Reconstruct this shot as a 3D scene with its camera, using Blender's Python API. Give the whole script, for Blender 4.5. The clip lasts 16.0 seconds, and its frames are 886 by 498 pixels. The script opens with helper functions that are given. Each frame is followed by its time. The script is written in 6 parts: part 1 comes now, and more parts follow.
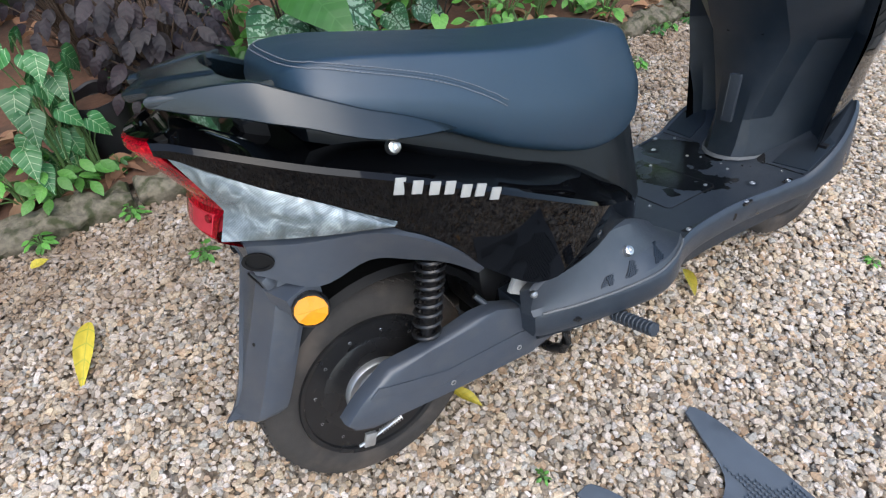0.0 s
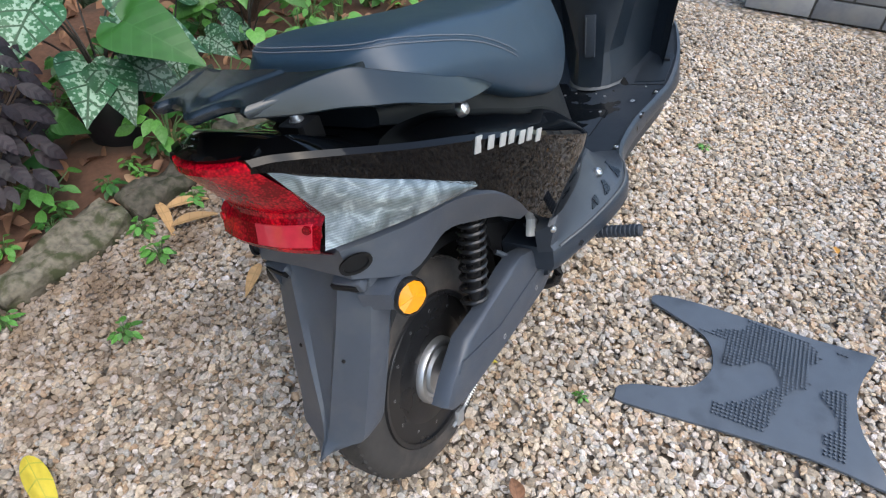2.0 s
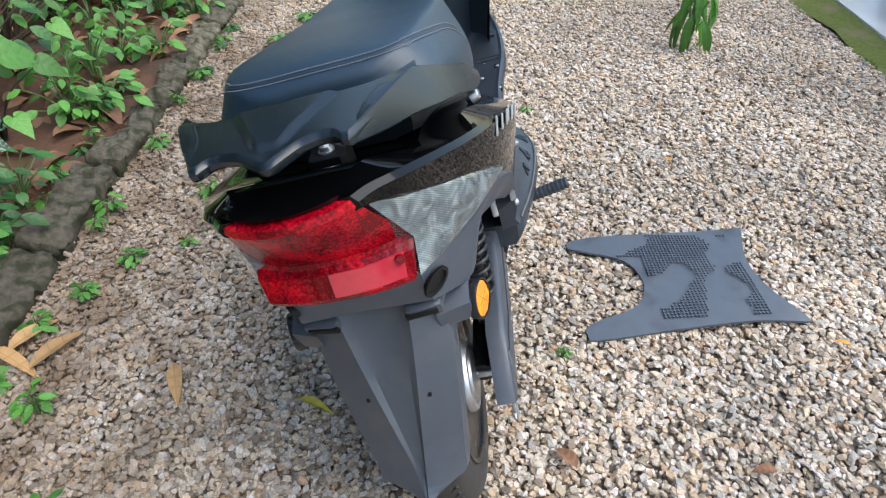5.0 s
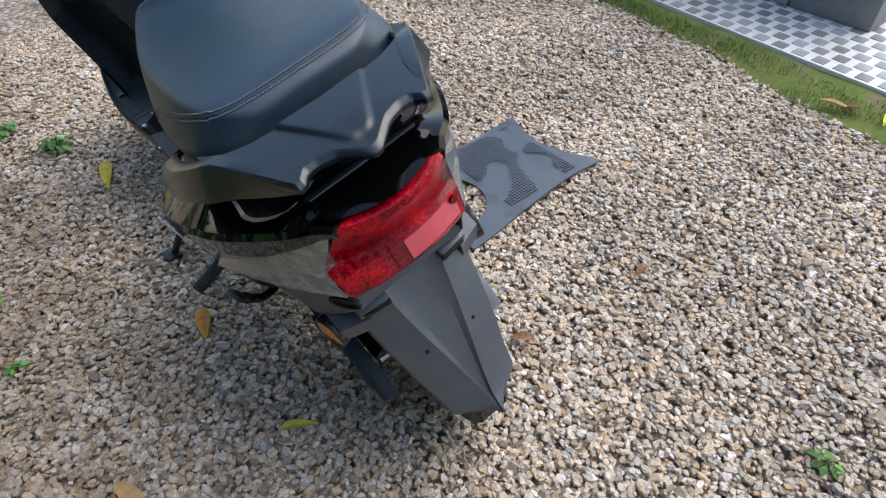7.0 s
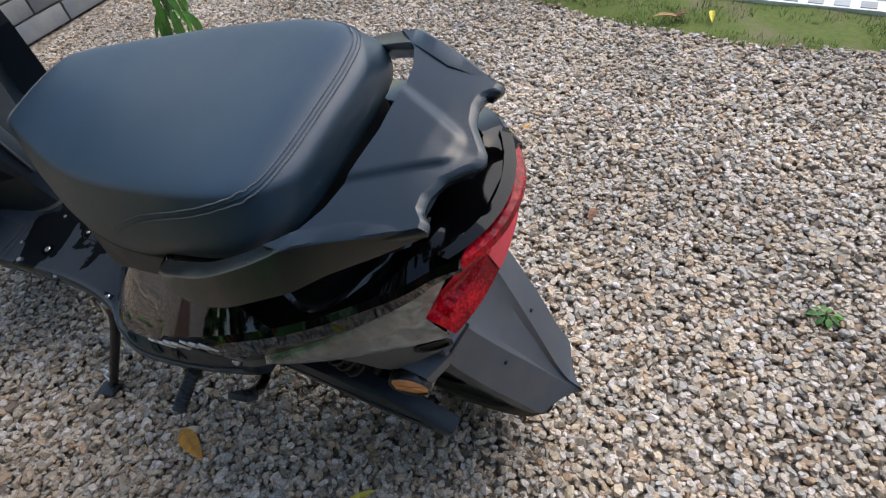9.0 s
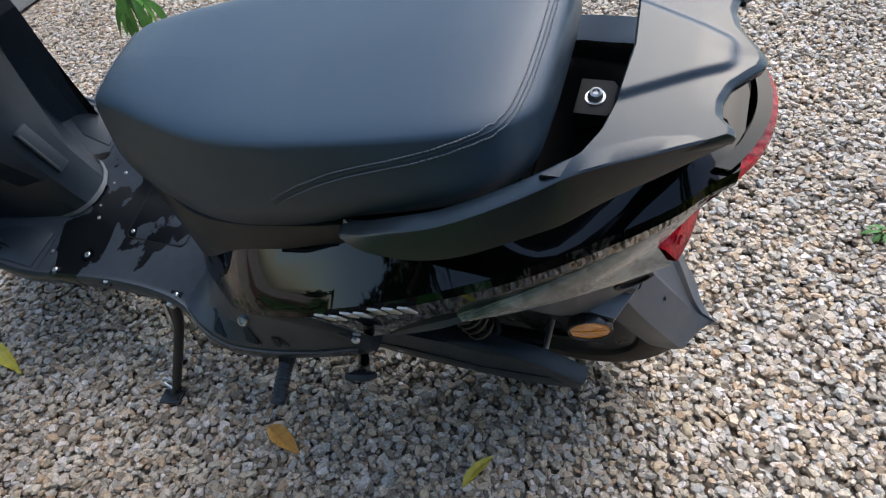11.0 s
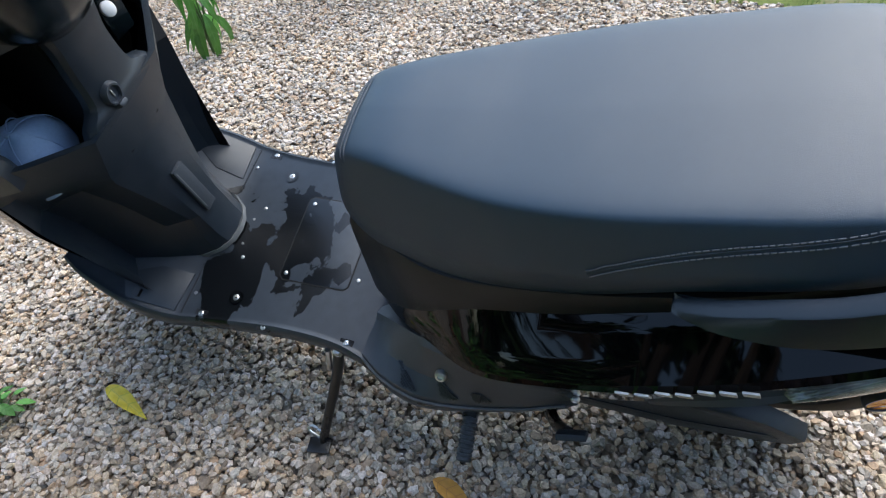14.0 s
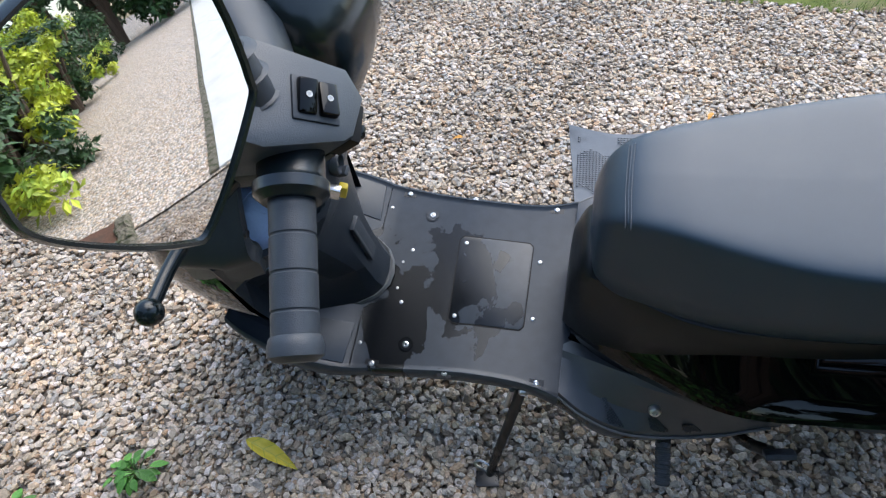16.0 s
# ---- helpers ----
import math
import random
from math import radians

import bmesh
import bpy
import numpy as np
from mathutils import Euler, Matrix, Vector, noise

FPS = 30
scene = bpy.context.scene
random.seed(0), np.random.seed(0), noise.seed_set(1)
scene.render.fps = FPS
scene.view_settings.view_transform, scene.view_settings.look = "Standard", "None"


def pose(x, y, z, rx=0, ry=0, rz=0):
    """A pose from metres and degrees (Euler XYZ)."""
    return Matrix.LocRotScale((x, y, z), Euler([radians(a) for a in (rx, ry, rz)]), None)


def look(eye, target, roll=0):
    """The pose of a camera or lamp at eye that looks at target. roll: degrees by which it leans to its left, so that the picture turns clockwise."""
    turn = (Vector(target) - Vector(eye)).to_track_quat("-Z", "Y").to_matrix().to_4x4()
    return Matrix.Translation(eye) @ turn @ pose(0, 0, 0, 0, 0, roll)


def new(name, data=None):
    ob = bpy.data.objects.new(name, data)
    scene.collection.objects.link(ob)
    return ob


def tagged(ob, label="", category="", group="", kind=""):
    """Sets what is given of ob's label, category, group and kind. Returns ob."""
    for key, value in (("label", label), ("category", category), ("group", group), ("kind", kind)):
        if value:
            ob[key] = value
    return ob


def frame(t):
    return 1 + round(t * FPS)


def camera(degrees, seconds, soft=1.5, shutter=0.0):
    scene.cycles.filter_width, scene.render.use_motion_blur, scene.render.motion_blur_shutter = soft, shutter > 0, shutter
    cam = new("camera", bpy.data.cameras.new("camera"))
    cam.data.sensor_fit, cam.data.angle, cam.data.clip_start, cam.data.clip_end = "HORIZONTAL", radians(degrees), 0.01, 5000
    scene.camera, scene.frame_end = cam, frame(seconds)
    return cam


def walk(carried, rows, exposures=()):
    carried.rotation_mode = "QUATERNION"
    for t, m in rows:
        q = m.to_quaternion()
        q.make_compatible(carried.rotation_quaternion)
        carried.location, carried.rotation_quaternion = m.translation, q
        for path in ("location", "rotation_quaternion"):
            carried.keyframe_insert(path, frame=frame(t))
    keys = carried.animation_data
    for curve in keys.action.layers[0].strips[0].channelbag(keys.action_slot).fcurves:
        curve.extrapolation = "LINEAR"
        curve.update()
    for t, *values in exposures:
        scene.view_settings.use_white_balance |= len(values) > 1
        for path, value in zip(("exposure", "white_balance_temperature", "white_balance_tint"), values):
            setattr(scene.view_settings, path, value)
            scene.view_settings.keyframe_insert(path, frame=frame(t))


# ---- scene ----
cam = camera(72.4, 16.0, 1.2)
PATH = [
    (0, (0.273, 0.247, 1.254), (1.074, 1.419, -0.155), -0.7),
    (0.5, (0.146, 0.284, 1.248), (1.167, 1.277, -0.156), 1.3),
    (1, (0.0, 0.322, 1.245), (1.169, 1.151, -0.151), 2.0),
    (1.3, (-0.01, 0.384, 1.24), (1.136, 1.166, -0.2), 0.5),
    (1.5, (-0.059, 0.414, 1.228), (1.173, 1.155, -0.163), 1.8),
    (2, (-0.073, 0.53, 1.215), (1.214, 1.191, -0.166), 0.6),
    (2.5, (-0.074, 0.614, 1.198), (1.274, 1.145, -0.182), 0.1),
    (3, (-0.071, 0.653, 1.19), (1.318, 1.044, -0.195), 1.1),
    (3.2, (-0.075, 0.674, 1.192), (1.327, 1.016, -0.194), 1.3),
    (5.3, (-0.153, 0.991, 1.162), (1.315, 0.862, -0.19), -1.3),
    (5.5, (-0.126, 1.048, 1.182), (1.296, 0.829, -0.207), -0.9),
    (6, (-0.13, 1.127, 1.166), (1.245, 0.714, -0.227), -0.8),
    (6.5, (-0.093, 1.25, 1.188), (1.154, 0.568, -0.22), -1.2),
    (7, (-0.102, 1.317, 1.189), (1.033, 0.457, -0.215), -2.4),
    (7.5, (-0.072, 1.356, 1.179), (0.971, 0.382, -0.222), -3.3),
    (8, (0.008, 1.395, 1.177), (0.971, 0.334, -0.218), -5.9),
    (8.2, (0.037, 1.407, 1.177), (0.959, 0.312, -0.219), -7.0),
    (10.3, (0.302, 1.51, 1.148), (0.958, 0.331, -0.329), -12.3),
    (10.5, (0.338, 1.527, 1.145), (0.97, 0.338, -0.334), -12.0),
    (11, (0.409, 1.574, 1.152), (1.004, 0.37, -0.33), -11.0),
    (11.5, (0.464, 1.605, 1.164), (1.043, 0.387, -0.313), -9.5),
    (12, (0.571, 1.594, 1.162), (1.143, 0.365, -0.308), -8.9),
    (12.5, (0.663, 1.586, 1.179), (1.225, 0.352, -0.291), -9.2),
    (13, (0.71, 1.584, 1.187), (1.27, 0.352, -0.285), -9.6),
    (13.5, (0.737, 1.588, 1.19), (1.296, 0.359, -0.285), -9.8),
    (14, (0.789, 1.593, 1.205), (1.342, 0.367, -0.275), -9.6),
    (14.5, (0.9, 1.599, 1.219), (1.437, 0.369, -0.264), -9.7),
    (15, (1.027, 1.627, 1.243), (1.507, 0.388, -0.252), -9.4),
    (15.5, (1.139, 1.634, 1.281), (1.54, 0.405, -0.245), -8.0),
    (16, (1.246, 1.624, 1.341), (1.583, 0.399, -0.204), -6.9),
]
EXPOSURES = [(0, 0.98, 6400, 8), (3, 0.93, 6500, 8), (5.5, 1.09, 6560, 6), (7, 0.83, 6640, 8), (8, 0.66, 6680, 9), (10.5, 0.95, 6400, 8), (12.5, 1.16, 6360, 7), (14.5, 1.25, 6360, 6), (15.5, 1.17, 6440, 7), (16, 1.12, 6340, 8)]
walk(cam, [(t, look(eye, target, roll)) for t, eye, target, roll in PATH], EXPOSURES)

# ---- light ----
world = bpy.data.worlds.new("sky")
scene.world = world
world.use_nodes = True
nt = world.node_tree
sky = nt.nodes.new("ShaderNodeTexSky")
sky.sky_type = "NISHITA"
sky.sun_disc = False
SUN_ELEVATION, SUN_AZIMUTH = 58.0, 200.0
sky.sun_elevation, sky.sun_rotation = radians(SUN_ELEVATION), radians(SUN_AZIMUTH)
sky.air_density, sky.dust_density = 1.2, 2.0
background = nt.nodes["Background"]
background.inputs["Strength"].default_value = 0.16
nt.links.new(sky.outputs[0], background.inputs["Color"])
sun = new("sun", bpy.data.lights.new("sun", "SUN"))
sun.data.energy, sun.data.angle, sun.data.color = 1.0, radians(60), (1.0, 0.98, 0.95)
sun_way = Vector((math.sin(radians(SUN_AZIMUTH)) * math.cos(radians(SUN_ELEVATION)), math.cos(radians(SUN_AZIMUTH)) * math.cos(radians(SUN_ELEVATION)), math.sin(radians(SUN_ELEVATION))))
sun.matrix_world = look(sun_way * 30, (0, 0, 0))


# ---- materials ----
def material(name, colour, rough=0.5, metal=0.0, vary=0.15, scale=30.0, bump=0.0, bump_scale=300.0, coat=0.0, second=None, second_scale=4.0, second_mix=0.5,
             per="", spec=0.5, rough_vary=0.0, through_light=0.0):
    """A surface with two scales of variation: fine grain of the colour, and broad patches of a second colour."""
    m = bpy.data.materials.new(name)
    m.use_nodes = True
    t = m.node_tree
    bsdf = t.nodes["Principled BSDF"]
    co = t.nodes.new("ShaderNodeTexCoord")
    grain = t.nodes.new("ShaderNodeTexNoise")
    grain.inputs["Scale"].default_value, grain.inputs["Detail"].default_value = scale, 6.0
    t.links.new(co.outputs["Object"], grain.inputs["Vector"])
    ramp = t.nodes.new("ShaderNodeMix")
    ramp.data_type = "RGBA"
    lo = [max(0.0, c * (1 - vary)) for c in colour]
    hi = [min(1.0, c * (1 + vary)) for c in colour]
    ramp.inputs[6].default_value, ramp.inputs[7].default_value = (*lo, 1), (*hi, 1)
    t.links.new(grain.outputs["Fac"], ramp.inputs[0])
    out = ramp.outputs[2]
    if second:
        broad = t.nodes.new("ShaderNodeTexNoise")
        broad.inputs["Scale"].default_value, broad.inputs["Detail"].default_value = second_scale, 5.0
        t.links.new(co.outputs["Object"], broad.inputs["Vector"])
        edge = t.nodes.new("ShaderNodeMapRange")
        edge.inputs[1].default_value, edge.inputs[2].default_value = second_mix, second_mix + 0.16
        t.links.new(broad.outputs["Fac"], edge.inputs[0])
        two = t.nodes.new("ShaderNodeMix")
        two.data_type = "RGBA"
        two.inputs[7].default_value = (*second, 1)
        t.links.new(edge.outputs[0], two.inputs[0])
        t.links.new(out, two.inputs[6])
        out = two.outputs[2]
    if per:
        info = t.nodes.new("ShaderNodeObjectInfo" if per == "object" else "ShaderNodeNewGeometry")
        shift = t.nodes.new("ShaderNodeHueSaturation")
        span = t.nodes.new("ShaderNodeMapRange")
        span.inputs[3].default_value, span.inputs[4].default_value = 0.65, 1.4
        t.links.new(info.outputs["Random" if per == "object" else "Random Per Island"], span.inputs[0])
        t.links.new(span.outputs[0], shift.inputs["Value"])
        t.links.new(out, shift.inputs["Color"])
        out = shift.outputs[0]
    t.links.new(out, bsdf.inputs["Base Color"])
    bsdf.inputs["Roughness"].default_value, bsdf.inputs["Metallic"].default_value = rough, metal
    bsdf.inputs["Specular IOR Level"].default_value = spec
    bsdf.inputs["Coat Weight"].default_value, bsdf.inputs["Coat Roughness"].default_value = coat, 0.03
    if rough_vary:
        spread = t.nodes.new("ShaderNodeMapRange")
        spread.inputs[3].default_value, spread.inputs[4].default_value = max(0.02, rough - rough_vary), min(1.0, rough + rough_vary)
        smear = t.nodes.new("ShaderNodeTexNoise")
        smear.inputs["Scale"].default_value, smear.inputs["Detail"].default_value = 14.0, 6.0
        t.links.new(co.outputs["Object"], smear.inputs["Vector"])
        t.links.new(smear.outputs["Fac"], spread.inputs[0])
        t.links.new(spread.outputs[0], bsdf.inputs["Roughness"])
    if bump:
        fine = t.nodes.new("ShaderNodeTexNoise")
        fine.inputs["Scale"].default_value, fine.inputs["Detail"].default_value = bump_scale, 4.0
        t.links.new(co.outputs["Object"], fine.inputs["Vector"])
        b = t.nodes.new("ShaderNodeBump")
        b.inputs["Strength"].default_value, b.inputs["Distance"].default_value = bump, 0.002
        t.links.new(fine.outputs["Fac"], b.inputs["Height"])
        t.links.new(b.outputs[0], bsdf.inputs["Normal"])
    if through_light:
        bsdf.inputs["Subsurface Weight"].default_value = through_light
        bsdf.inputs["Subsurface Radius"].default_value = (0.01, 0.02, 0.005)
        bsdf.inputs["Subsurface Scale"].default_value = 0.05
    return m


GLOSS = material("black_gloss_paint", (0.0018, 0.0019, 0.0023), 0.03, vary=0.3, scale=200, spec=0.3, rough_vary=0.018)
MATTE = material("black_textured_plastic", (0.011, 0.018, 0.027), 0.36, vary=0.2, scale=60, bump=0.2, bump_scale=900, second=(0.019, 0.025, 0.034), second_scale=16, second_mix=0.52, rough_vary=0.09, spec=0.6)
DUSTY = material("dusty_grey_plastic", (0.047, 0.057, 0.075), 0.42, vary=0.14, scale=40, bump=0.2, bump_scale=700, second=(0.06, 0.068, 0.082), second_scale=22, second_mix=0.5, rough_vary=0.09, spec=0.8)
VINYL = material("black_vinyl", (0.012, 0.033, 0.058), 0.4, vary=0.1, scale=90, bump=0.25, bump_scale=1400, second=(0.022, 0.041, 0.064), second_scale=5, rough_vary=0.06, spec=0.78)
RAILTOP = material("satin_moulded_plastic", (0.006, 0.012, 0.017), 0.25, vary=0.15, scale=80, bump=0.12, bump_scale=900, spec=0.75, rough_vary=0.05)
SATIN = material("satin_black_metal", (0.006, 0.011, 0.013), 0.19, metal=0.0, vary=0.12, scale=80, coat=0.0, spec=0.5, rough_vary=0.05)
RUBBER = material("tyre_rubber", (0.035, 0.031, 0.028), 0.85, vary=0.3, scale=60, bump=0.4, bump_scale=400, second=(0.085, 0.068, 0.056), second_scale=8, second_mix=0.45)
GRIP = material("black_rubber", (0.036, 0.044, 0.056), 0.45, vary=0.2, scale=120, bump=0.2, bump_scale=900)
STEEL = material("zinc_steel", (0.62, 0.62, 0.62), 0.3, metal=1.0, vary=0.15, scale=80, rough_vary=0.1)
ALLOY = material("brushed_aluminium", (0.55, 0.56, 0.57), 0.42, metal=0.9, vary=0.12, scale=140, bump=0.1, bump_scale=500)
CHROME = material("silver_emblem_paint", (0.52, 0.52, 0.5), 0.35, metal=0.35, vary=0.06, scale=60)
IRON = material("black_enamelled_steel", (0.012, 0.012, 0.013), 0.3, vary=0.4, scale=70, second=(0.09, 0.075, 0.06), second_scale=38, second_mix=0.66, rough_vary=0.15)
REDGLARE = material("glare_red_lens", (0.5, 0.03, 0.05), 0.1, vary=0.2, scale=90, coat=0.5)
AMBER = material("amber_reflector", (0.85, 0.3, 0.008), 0.15, vary=0.15, scale=300, coat=0.7)
STITCH = material("grey_thread", (0.17, 0.18, 0.2), 0.8, vary=0.2, scale=300)
GREYCAP = material("pale_blue_cotton", (0.3, 0.41, 0.6), 0.9, vary=0.12, scale=220, bump=0.4, bump_scale=1200, second=(0.36, 0.46, 0.62), second_scale=9)
YELLOW = material("yellow_plastic", (0.75, 0.55, 0.03), 0.4, vary=0.1)
# near-black: the shade inside hollows and linings is put into the colour
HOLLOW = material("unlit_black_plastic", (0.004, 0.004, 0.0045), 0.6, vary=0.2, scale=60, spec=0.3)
SEATPAN = material("black_seat_pan_plastic", (0.005, 0.007, 0.009), 0.4, vary=0.3, scale=60, bump=0.15, bump_scale=800, spec=0.4, rough_vary=0.1)
PAVING = material("pale_paving", (0.74, 0.71, 0.65), 0.6, vary=0.08, scale=20, second=(0.66, 0.63, 0.57), second_scale=2)
WHITEISH = material("white_print", (0.7, 0.7, 0.7), 0.5, vary=0.05)
WINGTOP = material("dusty_black_plastic", (0.033, 0.041, 0.053), 0.4, vary=0.2, scale=50, bump=0.2, bump_scale=800, second=(0.044, 0.051, 0.062), second_scale=12, second_mix=0.5, rough_vary=0.1, spec=0.8)
# pale grey of scuffed edges; on the wings' bead it paints a glint
PALELIP = material("scuff_and_glint_plastic", (0.11, 0.115, 0.12), 0.5, vary=0.4, scale=60, bump=0.2, bump_scale=600)
PLATE = material("dull_grey_sheet", (0.35, 0.35, 0.34), 0.5, vary=0.2, scale=50)


def lens_material():
    """Clear ribbed signal lens over a bright reflector."""
    m = bpy.data.materials.new("clear_ribbed_lens")
    m.use_nodes = True
    t = m.node_tree
    b = t.nodes["Principled BSDF"]
    co = t.nodes.new("ShaderNodeTexCoord")
    wave = t.nodes.new("ShaderNodeTexWave")
    wave.inputs["Scale"].default_value, wave.inputs["Distortion"].default_value = 150, 0.4
    mapping = t.nodes.new("ShaderNodeMapping")
    mapping.inputs["Rotation"].default_value = (0.2, 0.9, 0.3)
    t.links.new(co.outputs["Object"], mapping.inputs[0])
    t.links.new(mapping.outputs[0], wave.inputs["Vector"])
    # pale patches paint the lens's crystal highlights into its colour
    patch = t.nodes.new("ShaderNodeTexNoise")
    patch.inputs["Scale"].default_value, patch.inputs["Detail"].default_value, patch.inputs["Distortion"].default_value = 34, 3, 1.2
    t.links.new(co.outputs["Object"], patch.inputs["Vector"])
    rib = t.nodes.new("ShaderNodeMath")
    rib.operation = "MULTIPLY_ADD"
    rib.inputs[1].default_value = 0.12
    t.links.new(wave.outputs["Fac"], rib.inputs[0])
    t.links.new(patch.outputs["Fac"], rib.inputs[2])
    ramp = t.nodes.new("ShaderNodeValToRGB")
    ramp.color_ramp.elements[0].color, ramp.color_ramp.elements[0].position = (0.1, 0.125, 0.135, 1), 0.38
    ramp.color_ramp.elements[1].color, ramp.color_ramp.elements[1].position = (0.42, 0.48, 0.5, 1), 0.8
    middle = ramp.color_ramp.elements.new(0.58)
    middle.color = (0.19, 0.225, 0.24, 1)
    t.links.new(rib.outputs[0], ramp.inputs[0])
    t.links.new(ramp.outputs[0], b.inputs["Base Color"])
    b.inputs["Metallic"].default_value, b.inputs["Roughness"].default_value = 0.45, 0.16
    b.inputs["Coat Weight"].default_value, b.inputs["Coat Roughness"].default_value = 1.0, 0.03
    bump = t.nodes.new("ShaderNodeBump")
    bump.inputs["Strength"].default_value, bump.inputs["Distance"].default_value = 0.3, 0.002
    t.links.new(wave.outputs["Fac"], bump.inputs["Height"])
    t.links.new(bump.outputs[0], b.inputs["Normal"])
    return m


CLEAR = lens_material()


def red_lens_material():
    """Deep red moulded lens: prism sparkle and glow painted into the colour, and shallow upright flutes."""
    m = bpy.data.materials.new("red_lens")
    m.use_nodes = True
    t = m.node_tree
    b = t.nodes["Principled BSDF"]
    co = t.nodes.new("ShaderNodeTexCoord")
    prism = t.nodes.new("ShaderNodeTexVoronoi")
    prism.inputs["Scale"].default_value = 260
    t.links.new(co.outputs["Object"], prism.inputs["Vector"])
    glow = t.nodes.new("ShaderNodeTexNoise")
    glow.inputs["Scale"].default_value, glow.inputs["Detail"].default_value = 17, 3
    t.links.new(co.outputs["Object"], glow.inputs["Vector"])
    both = t.nodes.new("ShaderNodeMath")
    both.operation = "MULTIPLY_ADD"
    both.inputs[1].default_value = -0.4
    t.links.new(prism.outputs["Distance"], both.inputs[0])
    t.links.new(glow.outputs["Fac"], both.inputs[2])
    ramp = t.nodes.new("ShaderNodeValToRGB")
    ramp.color_ramp.elements[0].color, ramp.color_ramp.elements[0].position = (0.13, 0.0006, 0.004, 1), 0.2
    ramp.color_ramp.elements[1].color, ramp.color_ramp.elements[1].position = (0.7, 0.004, 0.012, 1), 0.56
    middle = ramp.color_ramp.elements.new(0.4)
    middle.color = (0.36, 0.002, 0.012, 1)
    t.links.new(both.outputs[0], ramp.inputs[0])
    t.links.new(ramp.outputs[0], b.inputs["Base Color"])
    b.inputs["Roughness"].default_value, b.inputs["Specular IOR Level"].default_value = 0.2, 0.1
    b.inputs["Coat Weight"].default_value, b.inputs["Coat Roughness"].default_value = 0.3, 0.02
    flute = t.nodes.new("ShaderNodeTexWave")
    flute.bands_direction = "Y"
    flute.inputs["Scale"].default_value, flute.inputs["Distortion"].default_value = 22, 0.6
    t.links.new(co.outputs["Object"], flute.inputs["Vector"])
    bump = t.nodes.new("ShaderNodeBump")
    bump.inputs["Strength"].default_value, bump.inputs["Distance"].default_value = 0.3, 0.002
    t.links.new(flute.outputs["Fac"], bump.inputs["Height"])
    t.links.new(bump.outputs[0], b.inputs["Coat Normal"])
    return m


RED = red_lens_material()


# ---- mesh helpers ----
def finish(bm, sharp=38.0):
    bmesh.ops.recalc_face_normals(bm, faces=bm.faces)
    for f in bm.faces:
        f.smooth = True
    for e in bm.edges:
        if len(e.link_faces) == 2 and e.calc_face_angle(0) > radians(sharp):
            e.smooth = False
    return bm


def mesh_of(name, bm, mat, sharp=38.0):
    finish(bm, sharp)
    me = bpy.data.meshes.new(name)
    bm.to_mesh(me)
    bm.free()
    me.materials.append(mat)
    return me


def part(name, bm, mat, parent=None, label="", sharp=38.0):
    ob = new(name, mesh_of(name, bm, mat, sharp))
    ob.parent = parent
    return tagged(ob, label)


def share(name, me, parent, m):
    ob = new(name, me)
    ob.parent = parent
    ob.matrix_basis = m
    return ob


def thing(name, m, label, category, group="", kind=""):
    ob = new(name)
    ob.empty_display_size = 0.05
    ob.matrix_basis = m
    return tagged(ob, label, category, group, kind)


def spline(rows, n):
    """Catmull-Rom through rows of numbers: n steps between neighbours."""
    p = np.array(rows, float)
    q = np.vstack([2 * p[0] - p[1], p, 2 * p[-1] - p[-2]])
    out = []
    for i in range(1, len(q) - 2):
        for k in range(n):
            s = k / n
            out.append(0.5 * (2 * q[i] + (q[i + 1] - q[i - 1]) * s + (2 * q[i - 1] - 5 * q[i] + 4 * q[i + 1] - q[i + 2]) * s * s + (3 * q[i] - q[i - 1] - 3 * q[i + 1] + q[i + 2]) * s ** 3))
    out.append(q[-2])
    return np.array(out)


def skin(rings, closed=True, caps=True, bm=None):
    bm = bm or bmesh.new()
    vs = [[bm.verts.new(tuple(p)) for p in r] for r in rings]
    n = len(vs[0])
    for a, b in zip(vs, vs[1:]):
        for i in range(n if closed else n - 1):
            j = (i + 1) % n
            bm.faces.new((a[i], a[j], b[j], b[i]))
    if caps and closed:
        bm.faces.new(vs[0][::-1])
        bm.faces.new(vs[-1])
    return bm


def mirror_ring(half):
    """A closed ring from half a section on the side y > 0, from the top's middle to the bottom's middle."""
    other = [(x, -y, z) for x, y, z in half[::-1] if y > 1e-5]
    return list(half) + other


def body_of(stations, n=4, round_steps=2):
    """Loft of symmetrical sections: each station is x and half a section as flat (y, z) pairs."""
    rows = spline([[x, *[v for p in sec for v in p]] for x, sec in stations], n)
    rings = []
    for r in rows:
        x, sec = r[0], [(max(0.0, r[i]), r[i + 1]) for i in range(1, len(r), 2)]
        dense = []
        for (a, b), (c, d) in zip(sec, sec[1:]):
            for k in range(round_steps):
                dense.append((a + (c - a) * k / round_steps, b + (d - b) * k / round_steps))
        dense.append(sec[-1])
        rings.append(mirror_ring([(x, y, z) for y, z in dense]))
    return rings


def soft_section(pts, rounds=2):
    """Corner-cutting of an open polyline, its ends kept."""
    for _ in range(rounds):
        out = [pts[0]]
        for a, b in zip(pts, pts[1:]):
            a, b = np.array(a, float), np.array(b, float)
            out += [tuple(a * 0.75 + b * 0.25), tuple(a * 0.25 + b * 0.75)]
        pts = out + [pts[-1]]
    return pts


